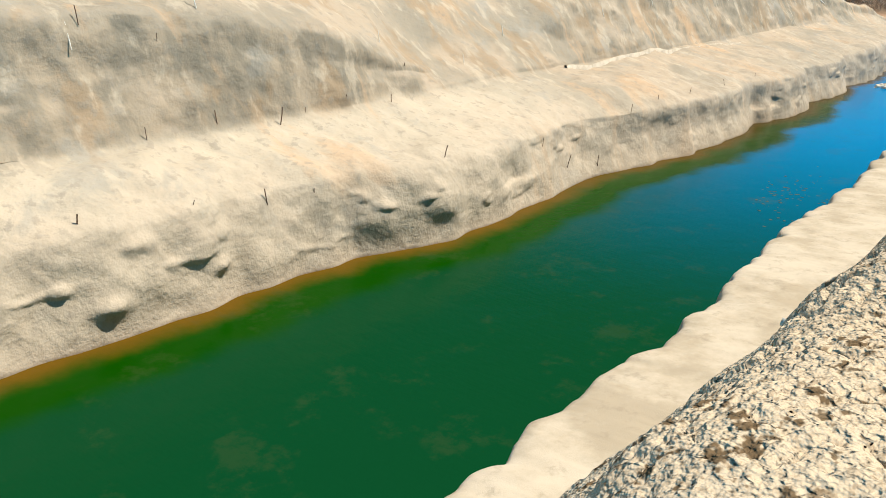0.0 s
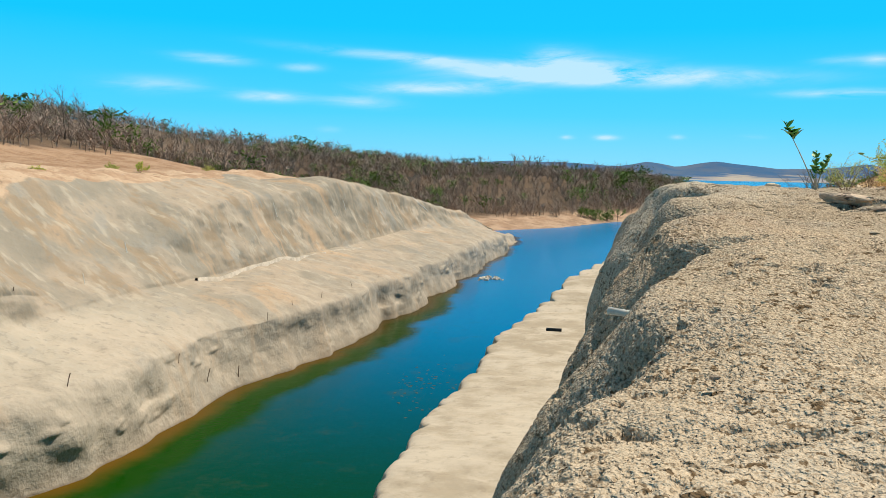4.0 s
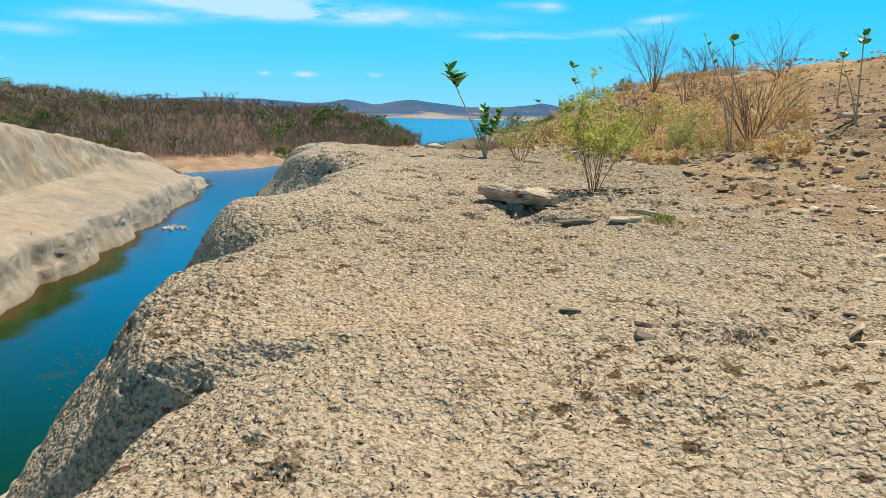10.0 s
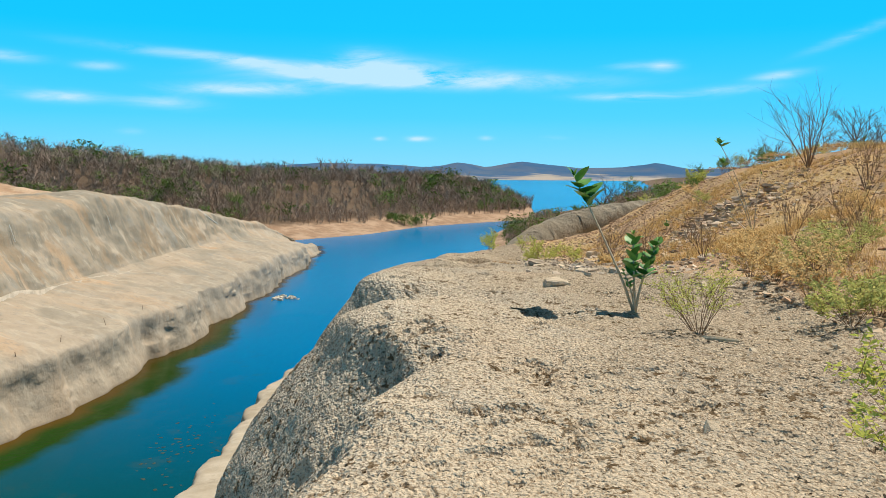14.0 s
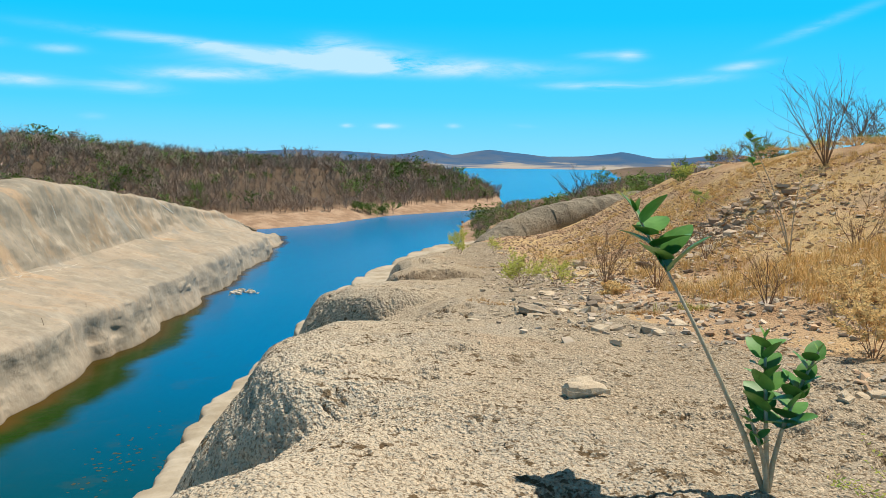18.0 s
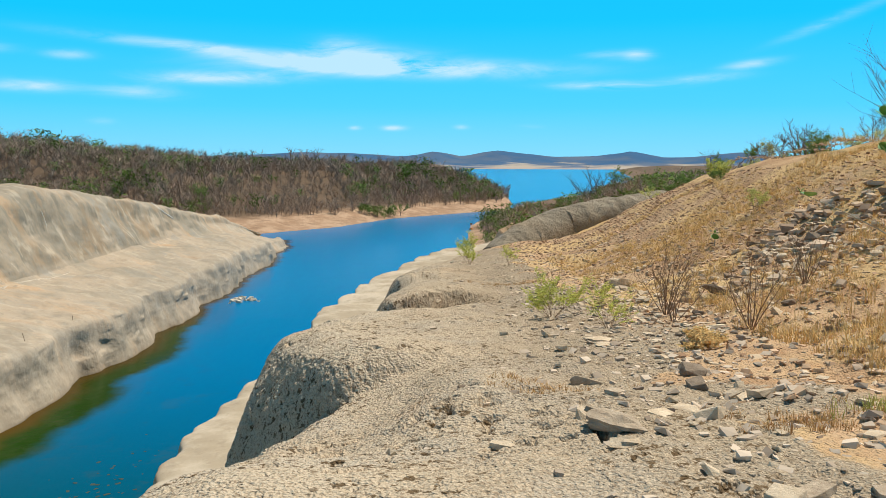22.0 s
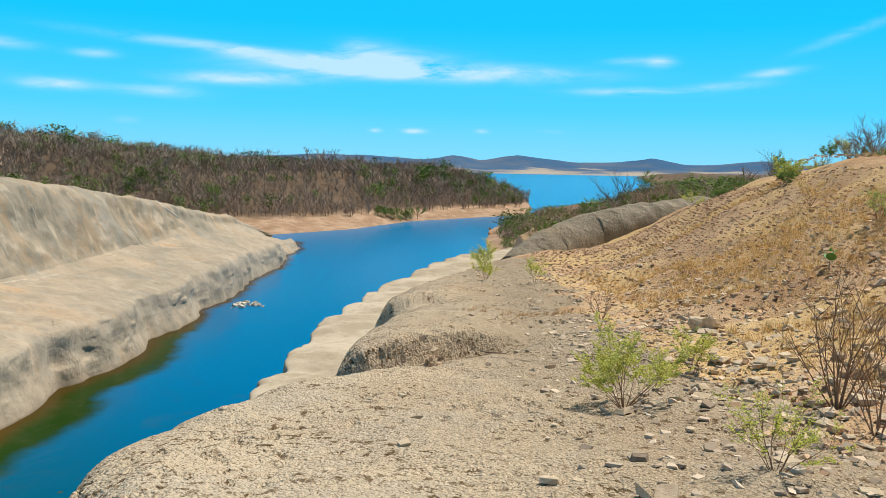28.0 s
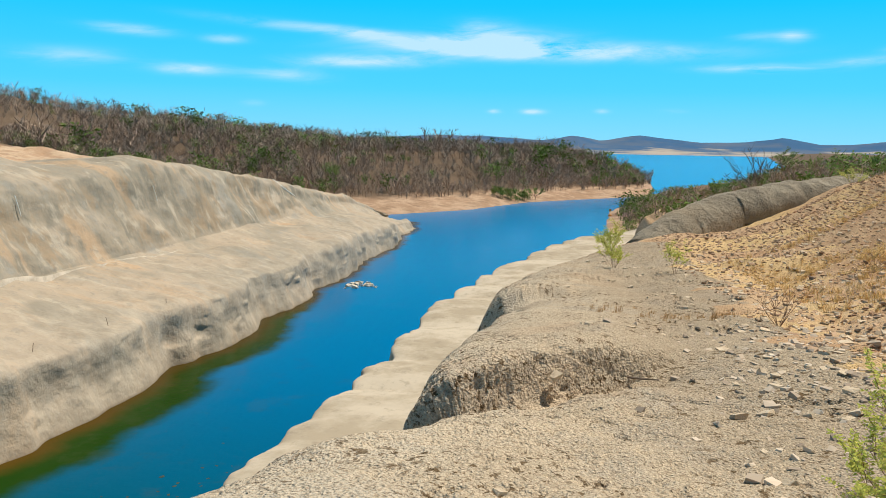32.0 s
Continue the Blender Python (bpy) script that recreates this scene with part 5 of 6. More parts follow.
# ---- large rock and slabs on the platform ----
def slab_rock(x, y, turn, size, seed, material, label, rugged=3, tip=0.0):
    """A split rock with a weathered top, broken ledges along its sides and an undercut foot."""
    bm = bmesh.new()
    bmesh.ops.create_cube(bm, size=2.0)
    bmesh.ops.subdivide_edges(bm, edges=list(bm.edges), cuts=7 if rugged > 2 else 4, use_grid_fill=True)
    co = np.array([v.co[:] for v in bm.verts])
    px, py, pz = co.T
    r = np.random.default_rng(seed)
    a = np.arctan2(py, px)
    edge = 1.0 + 0.16 * np.sin(2 * a + r.uniform(0, 6)) + 0.13 * np.sin(3 * a + r.uniform(0, 6)) + 0.09 * np.sin(7 * a + r.uniform(0, 6))
    round_off = 1.0 / np.maximum(1.0, np.hypot(px, py) ** 0.75)
    side = np.maximum(np.abs(px), np.abs(py)) > 0.99
    ledge = np.where(side, 0.16 * vnoise(np.floor(pz * 3.2) * 5.3 + seed, a * 2.2, seed), 0)
    under = 1 - 0.5 * smooth(-pz, -0.1, 1.0) * (0.6 + 0.6 * vnoise(a * 1.1, a * 0, seed + 2))
    k = edge * round_off * under * (1 + ledge)
    nx, ny = px * k, py * k
    nz = (pz * 0.5 + 0.5) * (1 + 0.30 * vnoise(nx * 1.1 + seed, ny * 1.1, seed + 3)) - 0.22 * np.hypot(nx, ny) ** 2 * (pz > 0.5) + 0.06 * vnoise(nx * 4, ny * 4, seed + 5)
    jitter = r.normal(0, 0.022, (3, len(co)))
    for v, cx, cy, cz in zip(bm.verts, nx + jitter[0], ny + jitter[1], nz + jitter[2]):
        v.co = (cx * size[0] / 2, cy * size[1] / 2, cz * size[2])
    bmesh.ops.triangulate(bm, faces=list(bm.faces))
    me = bpy.data.meshes.new("rock_slab")
    bm.to_mesh(me)
    bm.free()
    me.materials.append(material)
    ob = new("rock_slab", me)
    ob.matrix_basis = pose(x, y, floor_at(x, y) - 0.04 * size[2] - 0.01, 0, tip, turn)
    return tagged(ob, label, "rock", "rock slabs")


slab_rock(1.86, 2.1, -24, (0.80, 0.48, 0.17), 41, ROCK_TAN, "large tan layered rock slab lying on the concrete", 3, 4)
slab_rock(1.97, 11.5, 30, (0.36, 0.28, 0.17), 47, STONE_PALE, "pale grey broken rock on the concrete", 2)
slab_rock(2.54, 0.81, 5, (0.34, 0.13, 0.05), 51, STONE_PALE, "thin pale slab lying on the concrete", 2)
slab_rock(2.15, 0.9, -4, (0.36, 0.09, 0.05), 53, STONE_DARK, "thin dark slab sunk in the concrete", 1)
slab_rock(2.24, 17.0, -8, (0.52, 0.26, 0.15), 57, STONE_GREY, "dark grey slab tilted on the gravel", 2, 9)
slab_rock(6.55, 36.0, 10, (0.58, 0.4, 0.32), 61, STONE_PALE, "pale boulder half bedded in the stony soil", 2)
slab_rock(3.57, 24.2, -4, (0.44, 0.30, 0.07), 67, STONE_PALE, "flat pale stone slab on grey gravel", 1)
slab_rock(3.53, 23.5, 12, (0.36, 0.20, 0.06), 69, STONE_PALE, "small flat pale slab on grey gravel", 1)
slab_rock(7.55, 29.9, 22, (1.1, 0.35, 0.22), 71, STONE_DARK, "dark tilted rock slab among rubble", 2, 12)
slab_rock(4.31, -3.25, 15, (0.30, 0.2, 0.11), 73, STONE_PALE, "pale broken slab at the foot of the hill", 2)
slab_rock(3.36, -6.5, 35, (0.42, 0.26, 0.17), 81, STONE_DARK, "dark broken rock at the foot of the hill", 2, 8)
slab_rock(3.62, -5.7, -15, (0.34, 0.22, 0.14), 83, STONE_DARK, "dark broken rock at the foot of the hill", 2, -6)
slab_rock(2.95, -6.9, 20, (0.46, 0.20, 0.07), 85, STONE_GREY, "long grey slab edge at the foot of the hill", 1)
slab_rock(5.3, -2.6, 10, (0.28, 0.18, 0.07), 87, STONE_PALE, "flat pale slab among stones on the hillside", 2)
slab_rock(6.2, -1.2, -18, (0.34, 0.22, 0.10), 89, STONE_PALE, "flat pale slab among stones on the hillside", 2, 6)
slab_rock(7.0, 1.0, 25, (0.36, 0.24, 0.12), 91, STONE_PALE, "flat pale slab among stones on the hillside", 2, -5)
slab_rock(5.1, -4.6, 6, (0.42, 0.12, 0.08), 93, STONE_PALE, "flat pale slab among stones on the hillside", 1)
slab_rock(3.75, -2.1, -20, (0.36, 0.10, 0.06), 75, STONE_GREY, "long grey slab edge at the foot of the hill", 1)


def stick(x, y, turn, length, thick, material, label):
    s = Soup()
    s.tube([(-length / 2, 0, thick * 0.8), (-length * 0.15, 0.02 * length, thick), (length * 0.2, -0.03 * length, thick * 1.1), (length / 2, 0.02 * length, thick * 0.9)], [thick, thick * 0.95, thick * 0.85, thick * 0.5], 6)
    ob = new("dry_stick", s.mesh("dry_stick", material))
    ob.matrix_basis = pose(x, y, floor_at(x, y), 0, 0, turn)
    return tagged(ob, label, "stick", "dry sticks")


stick(2.92, 1.23, 112, 0.62, 0.032, STEM_PALE, "pale bleached stick lying on the concrete")
stick(9.0, 7.76, 40, 1.6, 0.05, STEM_PALE, "long pale branch lying on the hillside")
stick(3.2, 7.55, -25, 0.34, 0.025, STEM_PALE, "short pale stick under a bush")
stick(1.98, 35.4, -10, 0.9, 0.02, TWIG_GREY, "thin dry twig lying on the concrete")

# ---- loose stones at the foot of the hill ----
STONES = [stone_mesh("stone", 800 + i, (1.0, 0.55 + 0.06 * i, 0.30 + 0.04 * (i % 4)), (STONE_PALE, STONE_GREY, STONE_PALE, STONE_DARK, STONE_GREY, STONE_PALE)[i % 6]) for i in range(9)]


def put_stone(kind, x, y, k, r, sink=0.08):
    ob = new("stone", STONES[kind % len(STONES)])
    tone = ("pale tan", "grey", "pale tan", "dark", "grey", "pale tan")[kind % len(STONES) % 6]
    ob.matrix_basis = pose(x, y, floor_at(x, y) - sink * k, r.uniform(-14, 14), r.uniform(-14, 14), r.uniform(0, 360)) @ Matrix.Scale(k, 4)
    ground = "the stony hillside" if x > foot_x(y) else "grey gravel" if y > 14 else "rough concrete"
    tagged(ob, f"{tone} angular loose stone on {ground}", "stone", "loose stones")


rs = random.Random(77)
for kind, x, y, k in [(3, 3.79, 20.0, 0.42), (1, 2.54, 19.8, 0.36), (4, 2.6, 18.5, 0.26), (0, 3.12, 18.0, 0.34), (2, 3.2, 17.6, 0.42), (5, 2.95, 15.4, 0.28), (1, 3.17, 15.5, 0.30), (4, 3.6, 15.4, 0.34),
                      (4, 2.97, 24.9, 0.30), (3, 2.96, 25.9, 0.22), (5, 0.18, 12.5, 0.13), (3, 2.84, 6.8, 0.17), (0, 4.48, 0.0, 0.3), (1, 10.8, 6.1, 0.8), (3, -0.95, -7.6, 0.08), (3, 0.27, -7.7, 0.07),
                      (3, 3.6, 19.2, 0.30), (3, 1.68, -2.1, 0.16), (1, 3.51, -2.2, 0.22), (3, 1.75, -1.9, 0.1), (2, 3.65, 15.25, 0.22), (0, 0.85, 49.4, 0.4), (5, 6.9, 3.5, 0.32), (2, 7.5, 1.6, 0.4), (4, 5.2, -1.8, 0.24)]:
    put_stone(kind, x, y, k, rs)
made = 0
while made < 270:
    y = rs.uniform(-10, 46)
    f = float(foot_x(y))
    x = f + rs.gauss(0.9, 1.7)
    if x < f - 2.2 or x > f + 7 or (x < f - 0.5 and rs.random() < (0.55 if y > 15 else 0.985)):
        continue
    put_stone(rs.randrange(9), x, y, rs.choice((0.10, 0.13, 0.16, 0.20, 0.24, 0.30)) * (0.65 if y < 14 else 1.0), rs)
    made += 1

# ---- gravel, rubble and grass ----
gg = np.random.default_rng(21)
chips = [stone_arrays(850 + i, (1.0, 0.55 + 0.08 * i, 0.22 + 0.04 * i)) for i in range(6)]


def strew(count, sample, sizes, clear=True):
    rows = []
    for _ in range(count):
        x, y = sample()
        rows.append((x, y, floor_at(x, y) - 0.006, float(gg.choice(sizes)) * gg.uniform(0.7, 1.4), gg.uniform(0, 6.28), gg.uniform(-0.8, 0.8)))
    return rows


def by_foot(y0, y1, mean, sd):
    def pick():
        y = gg.uniform(y0, y1)
        return max(float(foot_x(y)) + gg.normal(mean, sd), float(lip_x(y)) + 1.4 + gg.uniform(0, 0.8)), y

    return pick


def on_hill(y0, y1, x0, x1):
    def pick():
        y = gg.uniform(y0, y1)
        return float(foot_x(y)) + gg.uniform(x0, x1), y

    return pick


def around(cx, cy, sx, sy):
    return lambda: (cx + gg.normal(0, sx), cy + gg.normal(0, sy))


scatter("gravel", chips, strew(900, by_foot(-11, 14, 0.5, 0.6), (0.02, 0.03, 0.045, 0.065)) + strew(3000, by_foot(14, 40, -0.2, 1.1), (0.03, 0.045, 0.06, 0.09, 0.12)), twig_material("chip_gravel", (0.72, 0.59, 0.46), (0.32, 0.25, 0.19)), "small grey gravel and chips on the bank", "gravel")
scatter("hill_gravel", chips, strew(6500, on_hill(-10, 18, -0.4, 12), (0.025, 0.035, 0.05, 0.07, 0.10)) + strew(13000, on_hill(18, 60, -0.4, 13), (0.03, 0.045, 0.06, 0.08, 0.12)) + strew(5000, on_hill(60, 84, -0.4, 13), (0.06, 0.09, 0.12, 0.16)), twig_material("brown_gravel", (0.72, 0.50, 0.33), (0.30, 0.19, 0.12)), "brown stony gravel over the hillside", "gravel")
scatter("pale_rubble", chips, strew(500, by_foot(-10, 16, 2.0, 2.4), (0.05, 0.08, 0.12)) + strew(1400, by_foot(16, 60, 2.0, 2.4), (0.06, 0.09, 0.13, 0.18)) + strew(110, around(7.4, 29.5, 1.3, 2.0), (0.05, 0.08, 0.13, 0.22)) + strew(90, around(10.4, 32.0, 0.8, 1.2), (0.08, 0.14, 0.22, 0.30)), STONE_PALE, "pale broken rubble heaped on the hillside", "rubble")
scatter("grey_rubble", chips, strew(200, around(11.8, 33.5, 1.0, 1.4), (0.12, 0.2, 0.3, 0.4)) + strew(90, around(9.0, 30.5, 1.2, 1.6), (0.08, 0.14, 0.22, 0.3)) + strew(900, on_hill(40, 72, 0.5, 9), (0.07, 0.11, 0.17)), twig_material("split_rubble", (0.66, 0.51, 0.37), (0.26, 0.185, 0.13)), "grey-brown broken rubble heaped on the hillside", "rubble")


flakes = [stone_arrays(860 + i, (1.0, 0.5 + 0.09 * i, 0.10 + 0.03 * i)) for i in range(5)]
scatter("shale", flakes, strew(2300, on_hill(-10, 9, -0.2, 10), (0.05, 0.07, 0.10, 0.14, 0.20)) + strew(60, on_hill(-9, 9, 0.5, 10), (0.2, 0.25, 0.3)) + strew(170, around(3.4, -6.0, 0.4, 1.3), (0.05, 0.08, 0.12, 0.16)) + strew(120, around(3.7, -3.2, 0.5, 1.0), (0.05, 0.08, 0.12, 0.16)) + strew(900, on_hill(18, 48, 0.3, 9), (0.08, 0.12, 0.18)),
        twig_material("split_shale", (0.74, 0.58, 0.41), (0.30, 0.215, 0.14)), "split flakes of grey and tan shale over the hillside", "rubble")
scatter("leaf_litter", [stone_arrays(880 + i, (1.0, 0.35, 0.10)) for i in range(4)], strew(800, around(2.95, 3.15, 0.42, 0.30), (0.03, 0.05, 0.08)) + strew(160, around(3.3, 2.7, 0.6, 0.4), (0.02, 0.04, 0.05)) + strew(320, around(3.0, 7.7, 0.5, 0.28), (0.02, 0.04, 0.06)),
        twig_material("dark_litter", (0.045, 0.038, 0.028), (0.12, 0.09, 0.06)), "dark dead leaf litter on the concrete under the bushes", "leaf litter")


def grass(name, rows, material, label):
    """Tufts of thin bent blades: rows of x, y, tall, wide, count."""
    s = []
    f = []
    n = 0
    for x, y, tall, wide, count in rows:
        z = floor_at(x, y) - 0.02
        a = gg.uniform(0, 6.28, count)
        lean = gg.uniform(0.1, 1.0, count) * wide
        h = tall * gg.uniform(0.5, 1.15, count)
        bx, by = x + gg.normal(0, wide * 0.25, count), y + gg.normal(0, wide * 0.25, count)
        tx, ty = bx + np.cos(a) * lean, by + np.sin(a) * lean
        w = 0.0025 + 0.004 * tall
        px, py = -np.sin(a) * w, np.cos(a) * w
        mid = 0.55
        for i in range(count):
            mx, my, mz = bx[i] + (tx[i] - bx[i]) * 0.35, by[i] + (ty[i] - by[i]) * 0.35, z + h[i] * mid
            s += [(bx[i] - px[i], by[i] - py[i], z), (bx[i] + px[i], by[i] + py[i], z), (mx + px[i], my + py[i], mz), (mx - px[i], my - py[i], mz), (tx[i], ty[i], z + h[i])]
            f += [(n, n + 1, n + 2), (n, n + 2, n + 3), (n + 3, n + 2, n + 4)]
            n += 5
    me = bpy.data.meshes.new(name)
    me.from_pydata(s, [], f)
    me.materials.append(material)
    return tagged(new(name, me), label, "grass", kind="stuff")


def tufts(count, pick, tall, wide, blades, patch=None):
    rows = []
    while len(rows) < count:
        x, y = pick()
        if patch is not None and float(fbm(np.array(x * 0.16), np.array(y * 0.16), 3, patch)) < 0.05:
            continue
        rows.append((x, y, tall * gg.uniform(0.6, 1.4), wide * gg.uniform(0.7, 1.3), int(blades)))
    return rows


grass("dry_grass", tufts(2200, on_hill(16, 58, 3.5, 14), 0.13, 0.16, 16, 97) + tufts(2600, on_hill(10, 62, 1.5, 14), 0.2, 0.2, 18, 91) + tufts(700, on_hill(-8, 12, 2.0, 13), 0.20, 0.14, 14, 91) + tufts(500, on_hill(6, 30, 1.5, 6), 0.24, 0.24, 20, 95), STRAW, "dry straw-coloured grass tufts on the hillside")
grass("low_dry_weeds", tufts(60, around(4.0, 17.3, 0.35, 0.3), 0.10, 0.12, 14) + tufts(50, around(1.95, 19.1, 0.3, 0.25), 0.08, 0.12, 12) + tufts(60, around(3.0, 41.5, 1.2, 0.5), 0.15, 0.14, 14) + tufts(30, around(2.95, 0.75, 0.3, 0.2), 0.05, 0.08, 10),
      twig_material("rusty_straw", (0.46, 0.25, 0.10), (0.55, 0.36, 0.16)), "low rusty dried weeds among the stones")
grass("green_grass", tufts(16, around(2.96, 0.95, 0.10, 0.07), 0.09, 0.10, 12) + tufts(30, around(4.87, 17.6, 0.22, 0.15), 0.14, 0.12, 14) + tufts(26, around(4.9, -1.0, 0.3, 0.2), 0.12, 0.12, 12), WEED_GREEN, "small green grass tufts between the stones")

# ---- milkweeds ----
milkweed(2.72, 9.45, floor_at(2.72, 9.45), [(-0.68, 0.78, 1.67, 0.27, 6, 1.55), (-0.03, 0.08, 0.95, 0.62, 9, 0.95), (0.27, 0.0, 0.88, 0.62, 9, 0.95), (-0.16, -0.05, 0.50, 0.5, 5, 0.8)], 5,
         "green giant milkweed with a long bare leaning stem, growing from concrete")
milkweed(6.62, 7.5, floor_at(6.62, 7.5), [(-0.10, 0.0, 2.0, 0.16, 3, 0.9), (-0.55, 0.1, 1.95, 0.30, 4, 0.8)], 8, "tall thin milkweed with few leaves on the hillside")
milkweed(8.75, 7.35, floor_at(8.75, 7.35), [(0.0, 0.0, 1.55, 0.18, 4, 0.9), (-0.25, 0.1, 0.95, 0.25, 3, 0.7)], 9, "thin milkweed with a leafy tip on the dry slope")
milkweed(3.97, -5.7, floor_at(3.97, -5.7), [(-0.60, 0.0, 1.40, 0.14, 3, 0.8)], 22, "slender milkweed with few leaves at the foot of the hill", 0.009)
milkweed(11.2, 12.0, floor_at(11.2, 12.0), [(0.05, 0.0, 1.2, 0.2, 3, 0.9)], 10, "thin milkweed with a leafy tip on the dry slope")
milkweed(10.4, 39.0, floor_at(10.4, 39.0), [(0.0, 0.0, 0.4, 0.8, 3, 1.4)], 12, "small leafy milkweed among dry grass")
milkweed(9.45, 24.6, floor_at(9.45, 24.6), [(-1.1, 0.2, 2.9, 0.10, 3, 1.3), (-0.9, 0.5, 2.3, 0.10, 3, 1.2), (-2.4, 0.2, 1.5, 0.08, 2, 1.2), (0.2, 0.1, 1.9, 0.05, 1, 0.8)], 14, "gnarled milkweed with bent bare stems on the slope")

# ---- bushes ----
G1 = "bushes on the bank"
bush("weedy_bush", 2.9, 3.0, floor_at(2.9, 3.0), 1.3, 0.85, 11, 21, TWIG_RED, WEED, "yellow-green weedy bush growing from the concrete", "bush", 0.05, 13, 2, 0.02, G1)
bush("weedy_bush", 3.08, 7.95, floor_at(3.08, 7.95), 0.95, 1.0, 15, 22, TWIG_RED, WEED, "thin yellow-green bush over dark litter", "bush", 0.026, 9, 2, 0.02, G1)
bush("weedy_bush", 4.25, -2.6, floor_at(4.25, -2.6), 1.0, 0.85, 10, 23, TWIG_RED, WEED, "sparse yellowish bush at the hill's foot", "bush", 0.03, 9, 2, 0.02, G1)
bush("yellow_bush", 3.46, 29.0, floor_at(3.46, 29.0), 1.1, 1.3, 18, 24, TWIG_RED, WEED, "bushy yellow-green shrub on the gravel", "bush", 0.036, 26, 2, 0.03, G1)
bush("yellow_bush", 4.0, 25.5, floor_at(4.0, 25.5), 0.8, 0.7, 10, 25, TWIG_RED, WEED, "small yellow-green shrub with thin twigs", "bush", 0.03, 12, 2, 0.03, G1)
bush("yellow_bush", 5.0, 31.4, floor_at(5.0, 31.4), 0.8, 0.6, 7, 26, TWIG_RED, WEED, "small yellow-green shrub on stony soil", "bush", 0.045, 10, 2, 0.03, G1)
bush("yellow_bush", 2.8, 54.7, floor_at(2.8, 54.7), 1.0, 0.8, 8, 27, TWIG_RED, WEED, "low yellow-green weeds at the concrete edge", "bush", 0.07, 12, 2, 0.03, G1)
bush("yellow_bush", 4.7, 52.5, floor_at(4.7, 52.5), 1.0, 0.4, 6, 28, TWIG_RED, WEED, "slim yellow-green weed on the stony slope", "bush", 0.06, 10, 2, 0.01, G1)
bush("yellow_bush", 3.0, 62.2, floor_at(3.0, 62.2), 1.6, 1.2, 8, 29, TWIG_RED, WEED, "low yellow-green weeds at the concrete edge", "bush", 0.09, 12, 2, 0.03, G1)
bush("yellow_bush", 17.7, 60.4, floor_at(17.7, 60.4), 1.2, 1.2, 10, 30, TWIG_RED, WEED, "round yellow-green shrub on the ridge", "bush", 0.12, 14, 2, 0.02, G1)
bush("straw_bush", 4.7, 22.4, floor_at(4.7, 22.4), 0.38, 0.5, 16, 31, STRAW, STRAW, "low straw-yellow dried bush among stones", "bush", 0.05, 14, 2, 0.03, G1)
for i, (x, y, tall, wide, n) in enumerate([(5.84, 28.4, 1.7, 1.0, 12), (6.3, 24.8, 1.5, 0.9, 9), (5.6, 27.0, 1.2, 0.8, 8), (7.25, 8.1, 1.6, 1.3, 14), (16.0, 36.8, 3.9, 3.4, 16), (7.15, 15.9, 1.3, 0.4, 3), (5.25, 40.6, 0.9, 0.8, 8), (8.4, 27.5, 1.3, 0.9, 8), (12.5, 24.0, 1.8, 1.2, 10),
                                           (5.6, 16.5, 0.9, 0.7, 8), (7.6, 14.0, 1.3, 1.0, 10), (6.2, 12.5, 1.0, 0.9, 9), (9.2, 21.0, 1.3, 1.0, 9), (10.0, 16.0, 1.2, 1.0, 9), (20, 59, 1.3, 1.3, 9), (22.5, 63, 1.5, 1.4, 9), (25.5, 68, 1.6, 1.4, 9), (18.5, 56, 1.1, 1.2, 8), (23.5, 55, 1.4, 1.5, 9), (26, 60, 1.6, 1.6, 9), (8.6, 3.6, 1.3, 0.9, 8), (9.6, 5.0, 1.5, 0.7, 7), (14.0, 20.0, 1.8, 1.5, 10)]):
    bush("dry_bush", x, y, floor_at(x, y), tall, wide, n, 400 + i, TWIG_RED, None, "leafless bush of thin reddish-brown twigs on dry soil", "bush", levels=2, droop=-0.005, group="dry bushes")
for i, (x, y, tall, wide) in enumerate([(9.0, 17.2, 1.0, 0.9), (7.0, 10.5, 0.9, 1.0), (5.6, 9.2, 0.75, 0.8), (6.5, 5.5, 0.7, 0.8), (4.9, 6.4, 0.7, 0.8), (8.0, 12.5, 0.9, 1.0), (5.2, 11.5, 0.7, 0.8), (6.4, 15.5, 0.8, 0.9), (12.5, 41.0, 1.2, 1.2), (14.5, 50.0, 1.4, 1.3), (9.5, 48.0, 1.0, 1.0), (5.8, 7.6, 1.2, 1.1), (6.6, 8.8, 1.3, 1.2), (5.2, 10.2, 1.1, 1.0), (6.0, 11.8, 1.2, 1.1), (7.4, 10.0, 1.3, 1.2), (5.5, 13.4, 1.0, 1.0), (6.9, 13.2, 1.2, 1.1), (8.4, 9.2, 1.3, 1.1), (7.8, 11.8, 1.2, 1.1), (5.0, 8.6, 0.9, 0.9)]):
    bush("grassy_bush", x, y, floor_at(x, y), tall * 0.8, wide, 11, 430 + i, TWIG_RED, (STRAW, STRAW, WEED_GREEN)[i % 3], "dry yellowish weed bush on the slope", "bush", 0.055, 11, 2, 0.02, "weed bushes on the slope")

for i in range(26):
    y = 44 + 1.6 * i + gg.uniform(-1.5, 1.5)
    x = float(foot_x(y)) + 13.5 + gg.uniform(-2.5, 5.0)
    bush("ridge_scrub", x, y, floor_at(x, y) - 0.05, gg.uniform(0.7, 1.5), gg.uniform(0.8, 1.5), 8, 560 + i, TWIG_GREY, (SCRUB_GREEN, None, WEED_GREEN, None, SCRUB_GREEN)[i % 5],
         ("low green scrub bush on the slope's crest", "low bare scrub bush on the slope's crest")[1 if i % 5 in (1, 3) else 0], "bush", 0.09, 9, 2, 0.0, "scrub on the crest")

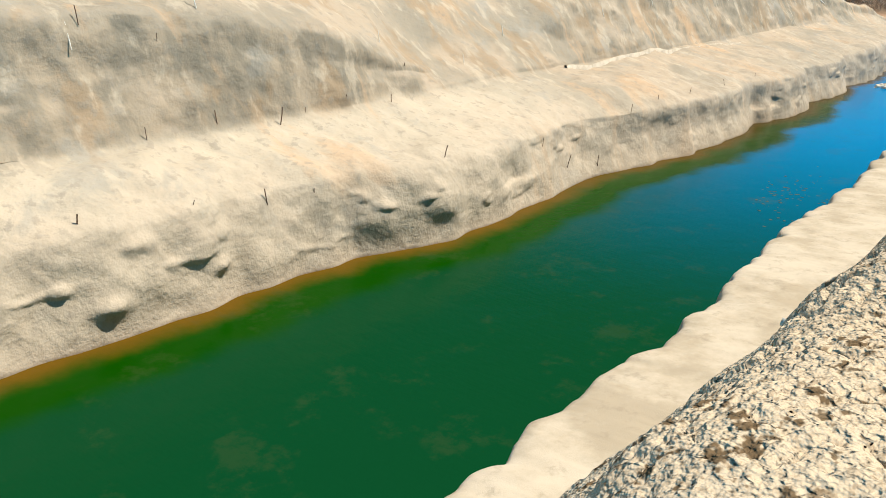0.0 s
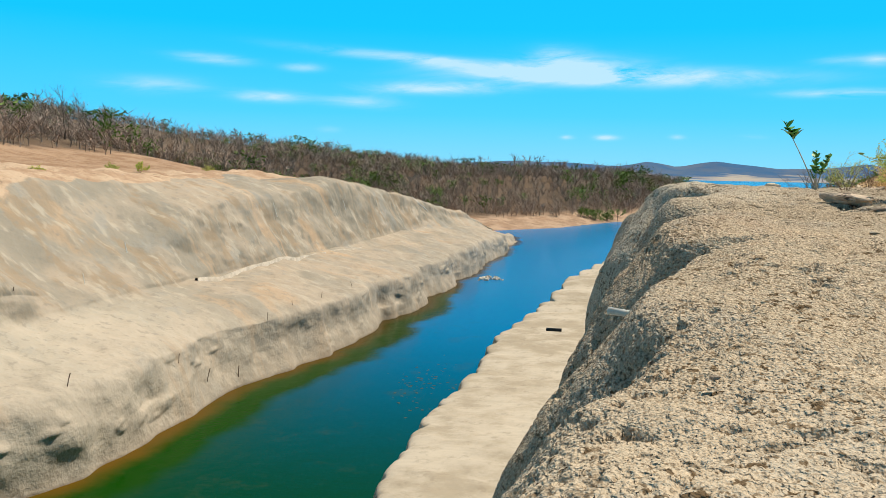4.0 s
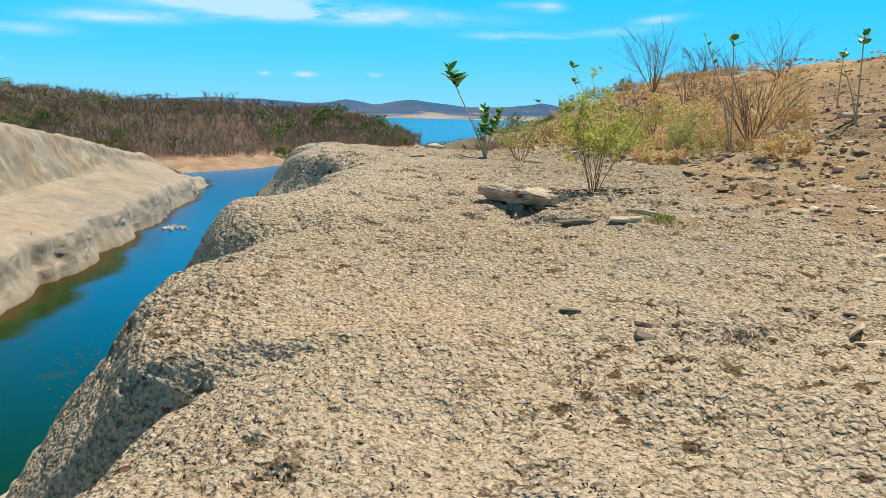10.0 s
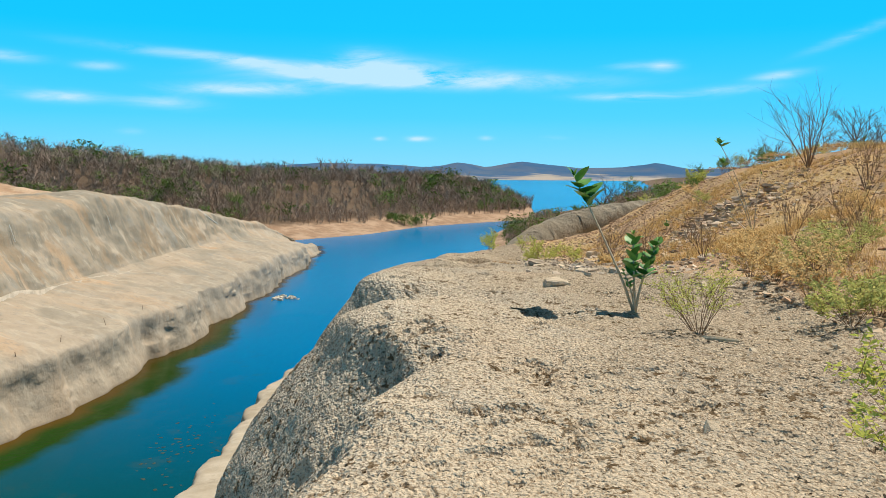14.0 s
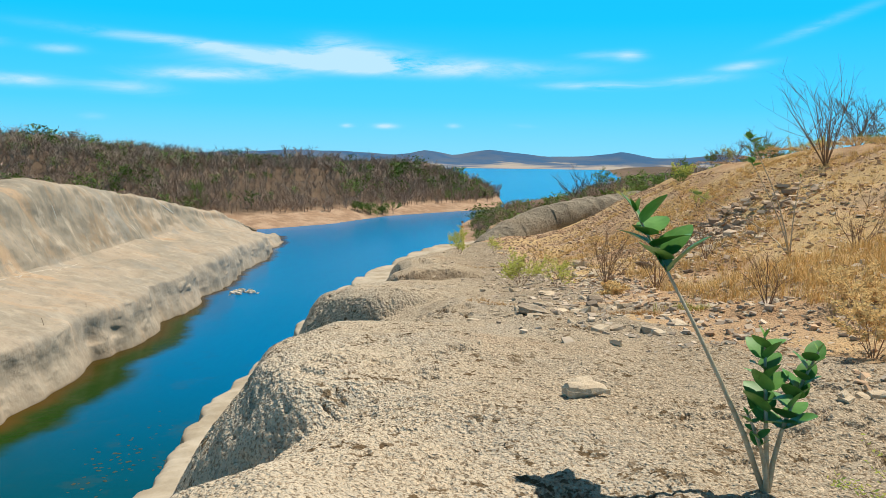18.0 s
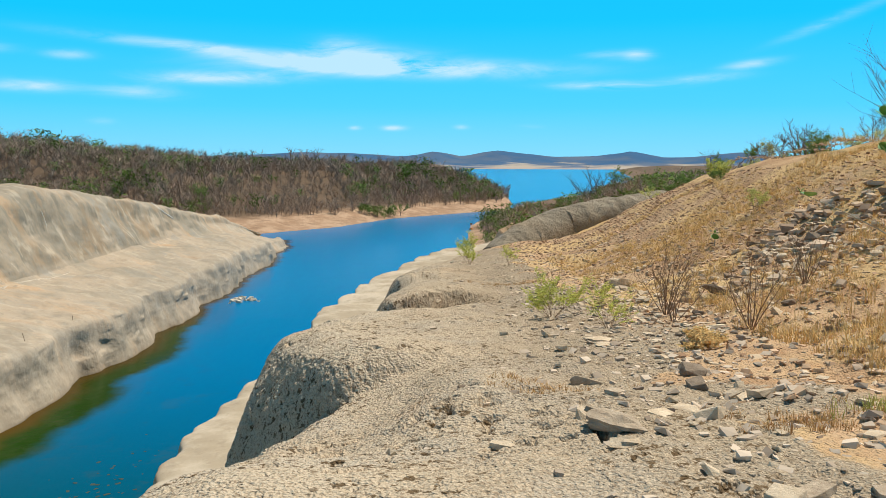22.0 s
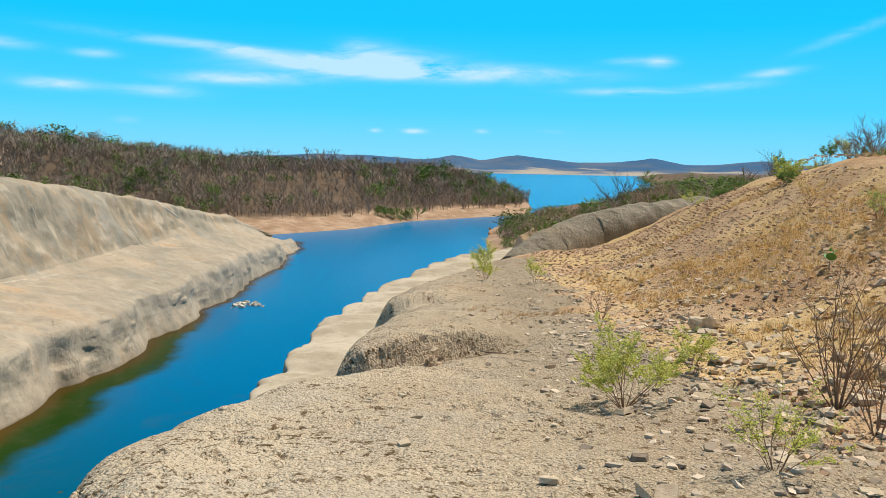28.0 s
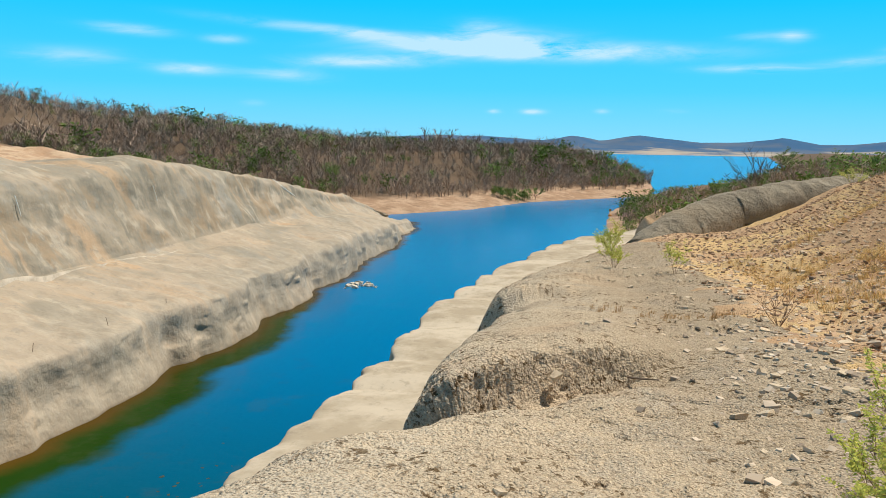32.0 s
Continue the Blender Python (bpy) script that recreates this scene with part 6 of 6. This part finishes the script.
# ---- trees on the ridge ----
for i, (x, y, tall, leaves) in enumerate([(30, 62, 4.2, None), (34, 66, 4.8, None), (38, 70, 4.5, None), (26, 66, 2.2, None), (42, 74, 3.0, SCRUB_GREEN), (46, 70, 4.6, None), (24, 50, 3.0, None), (28, 54, 1.8, None), (27.5, 72, 3.2, None), (30.5, 76, 3.6, None), (33, 80, 4.2, None), (36, 86, 4.4, None), (24.5, 66, 2.6, None), (27, 61, 3.0, None), (22.6, 60, 2.0, None), (31.5, 65, 3.4, None), (39, 93, 4.2, None), (21.5, 61, 1.6, None), (29, 74, 2.2, SCRUB_GREEN)]):
    z = floor_at(x, y) - 0.1
    tree("ridge_tree", x, y, z, tall, 460 + i, TWIG_GREY, leaves, "small crooked dry-country tree on the ridge" if leaves is None else "small green thorn tree on the ridge", "ridge trees", 0.75, 3)
for i, (x, y, tall, leaves) in enumerate([(26, 148, 7.0, None), (28, 151, 6.8, None), (31, 150, 4.6, SCRUB_GREEN), (36, 148, 4.6, SCRUB_GREEN), (22, 146, 3.6, SCRUB_GREEN), (27, 225, 4.5, SCRUB_GREEN), (52, 210, 5.0, SCRUB_GREEN), (24, 235, 4.0, SCRUB_GREEN)]):
    tree("spit_tree", x, y, (floor_at(x, y) if y < 190 else float(upland_height(np.array(x * 1.0), np.array(y * 1.0)))) - 0.1, tall, 480 + i, TWIG_GREY, leaves, "bare dead tree on the low spit" if leaves is None else "green shrub on the low spit", "trees on the spit", 0.8, 2)

# ---- weeds on the earth terrace above the far bank ----
for i, (x, y, tall, wide) in enumerate([(-58.5, 35.0, 1.6, 2.2), (-60.5, 41.0, 1.7, 2.2), (-61.5, 43.5, 1.8, 2.4), (-63.5, 50.0, 1.2, 1.8), (-65, 56.0, 1.1, 1.6), (-67, 68.0, 1.2, 1.4), (-68.5, 84.0, 1.6, 1.4), (-69.5, 92.0, 1.8, 1.4), (-70, 112.0, 1.5, 1.3)]):
    bush("terrace_weed", x, y, bank_point(x, y) - 0.1, tall, wide, 12, 520 + i, TWIG_RED, (WEED_GREEN, WEED)[i % 2], "yellow-green weeds on the reddish earth terrace", "bush", 0.13, 12, 2, 0.03, "terrace weeds")
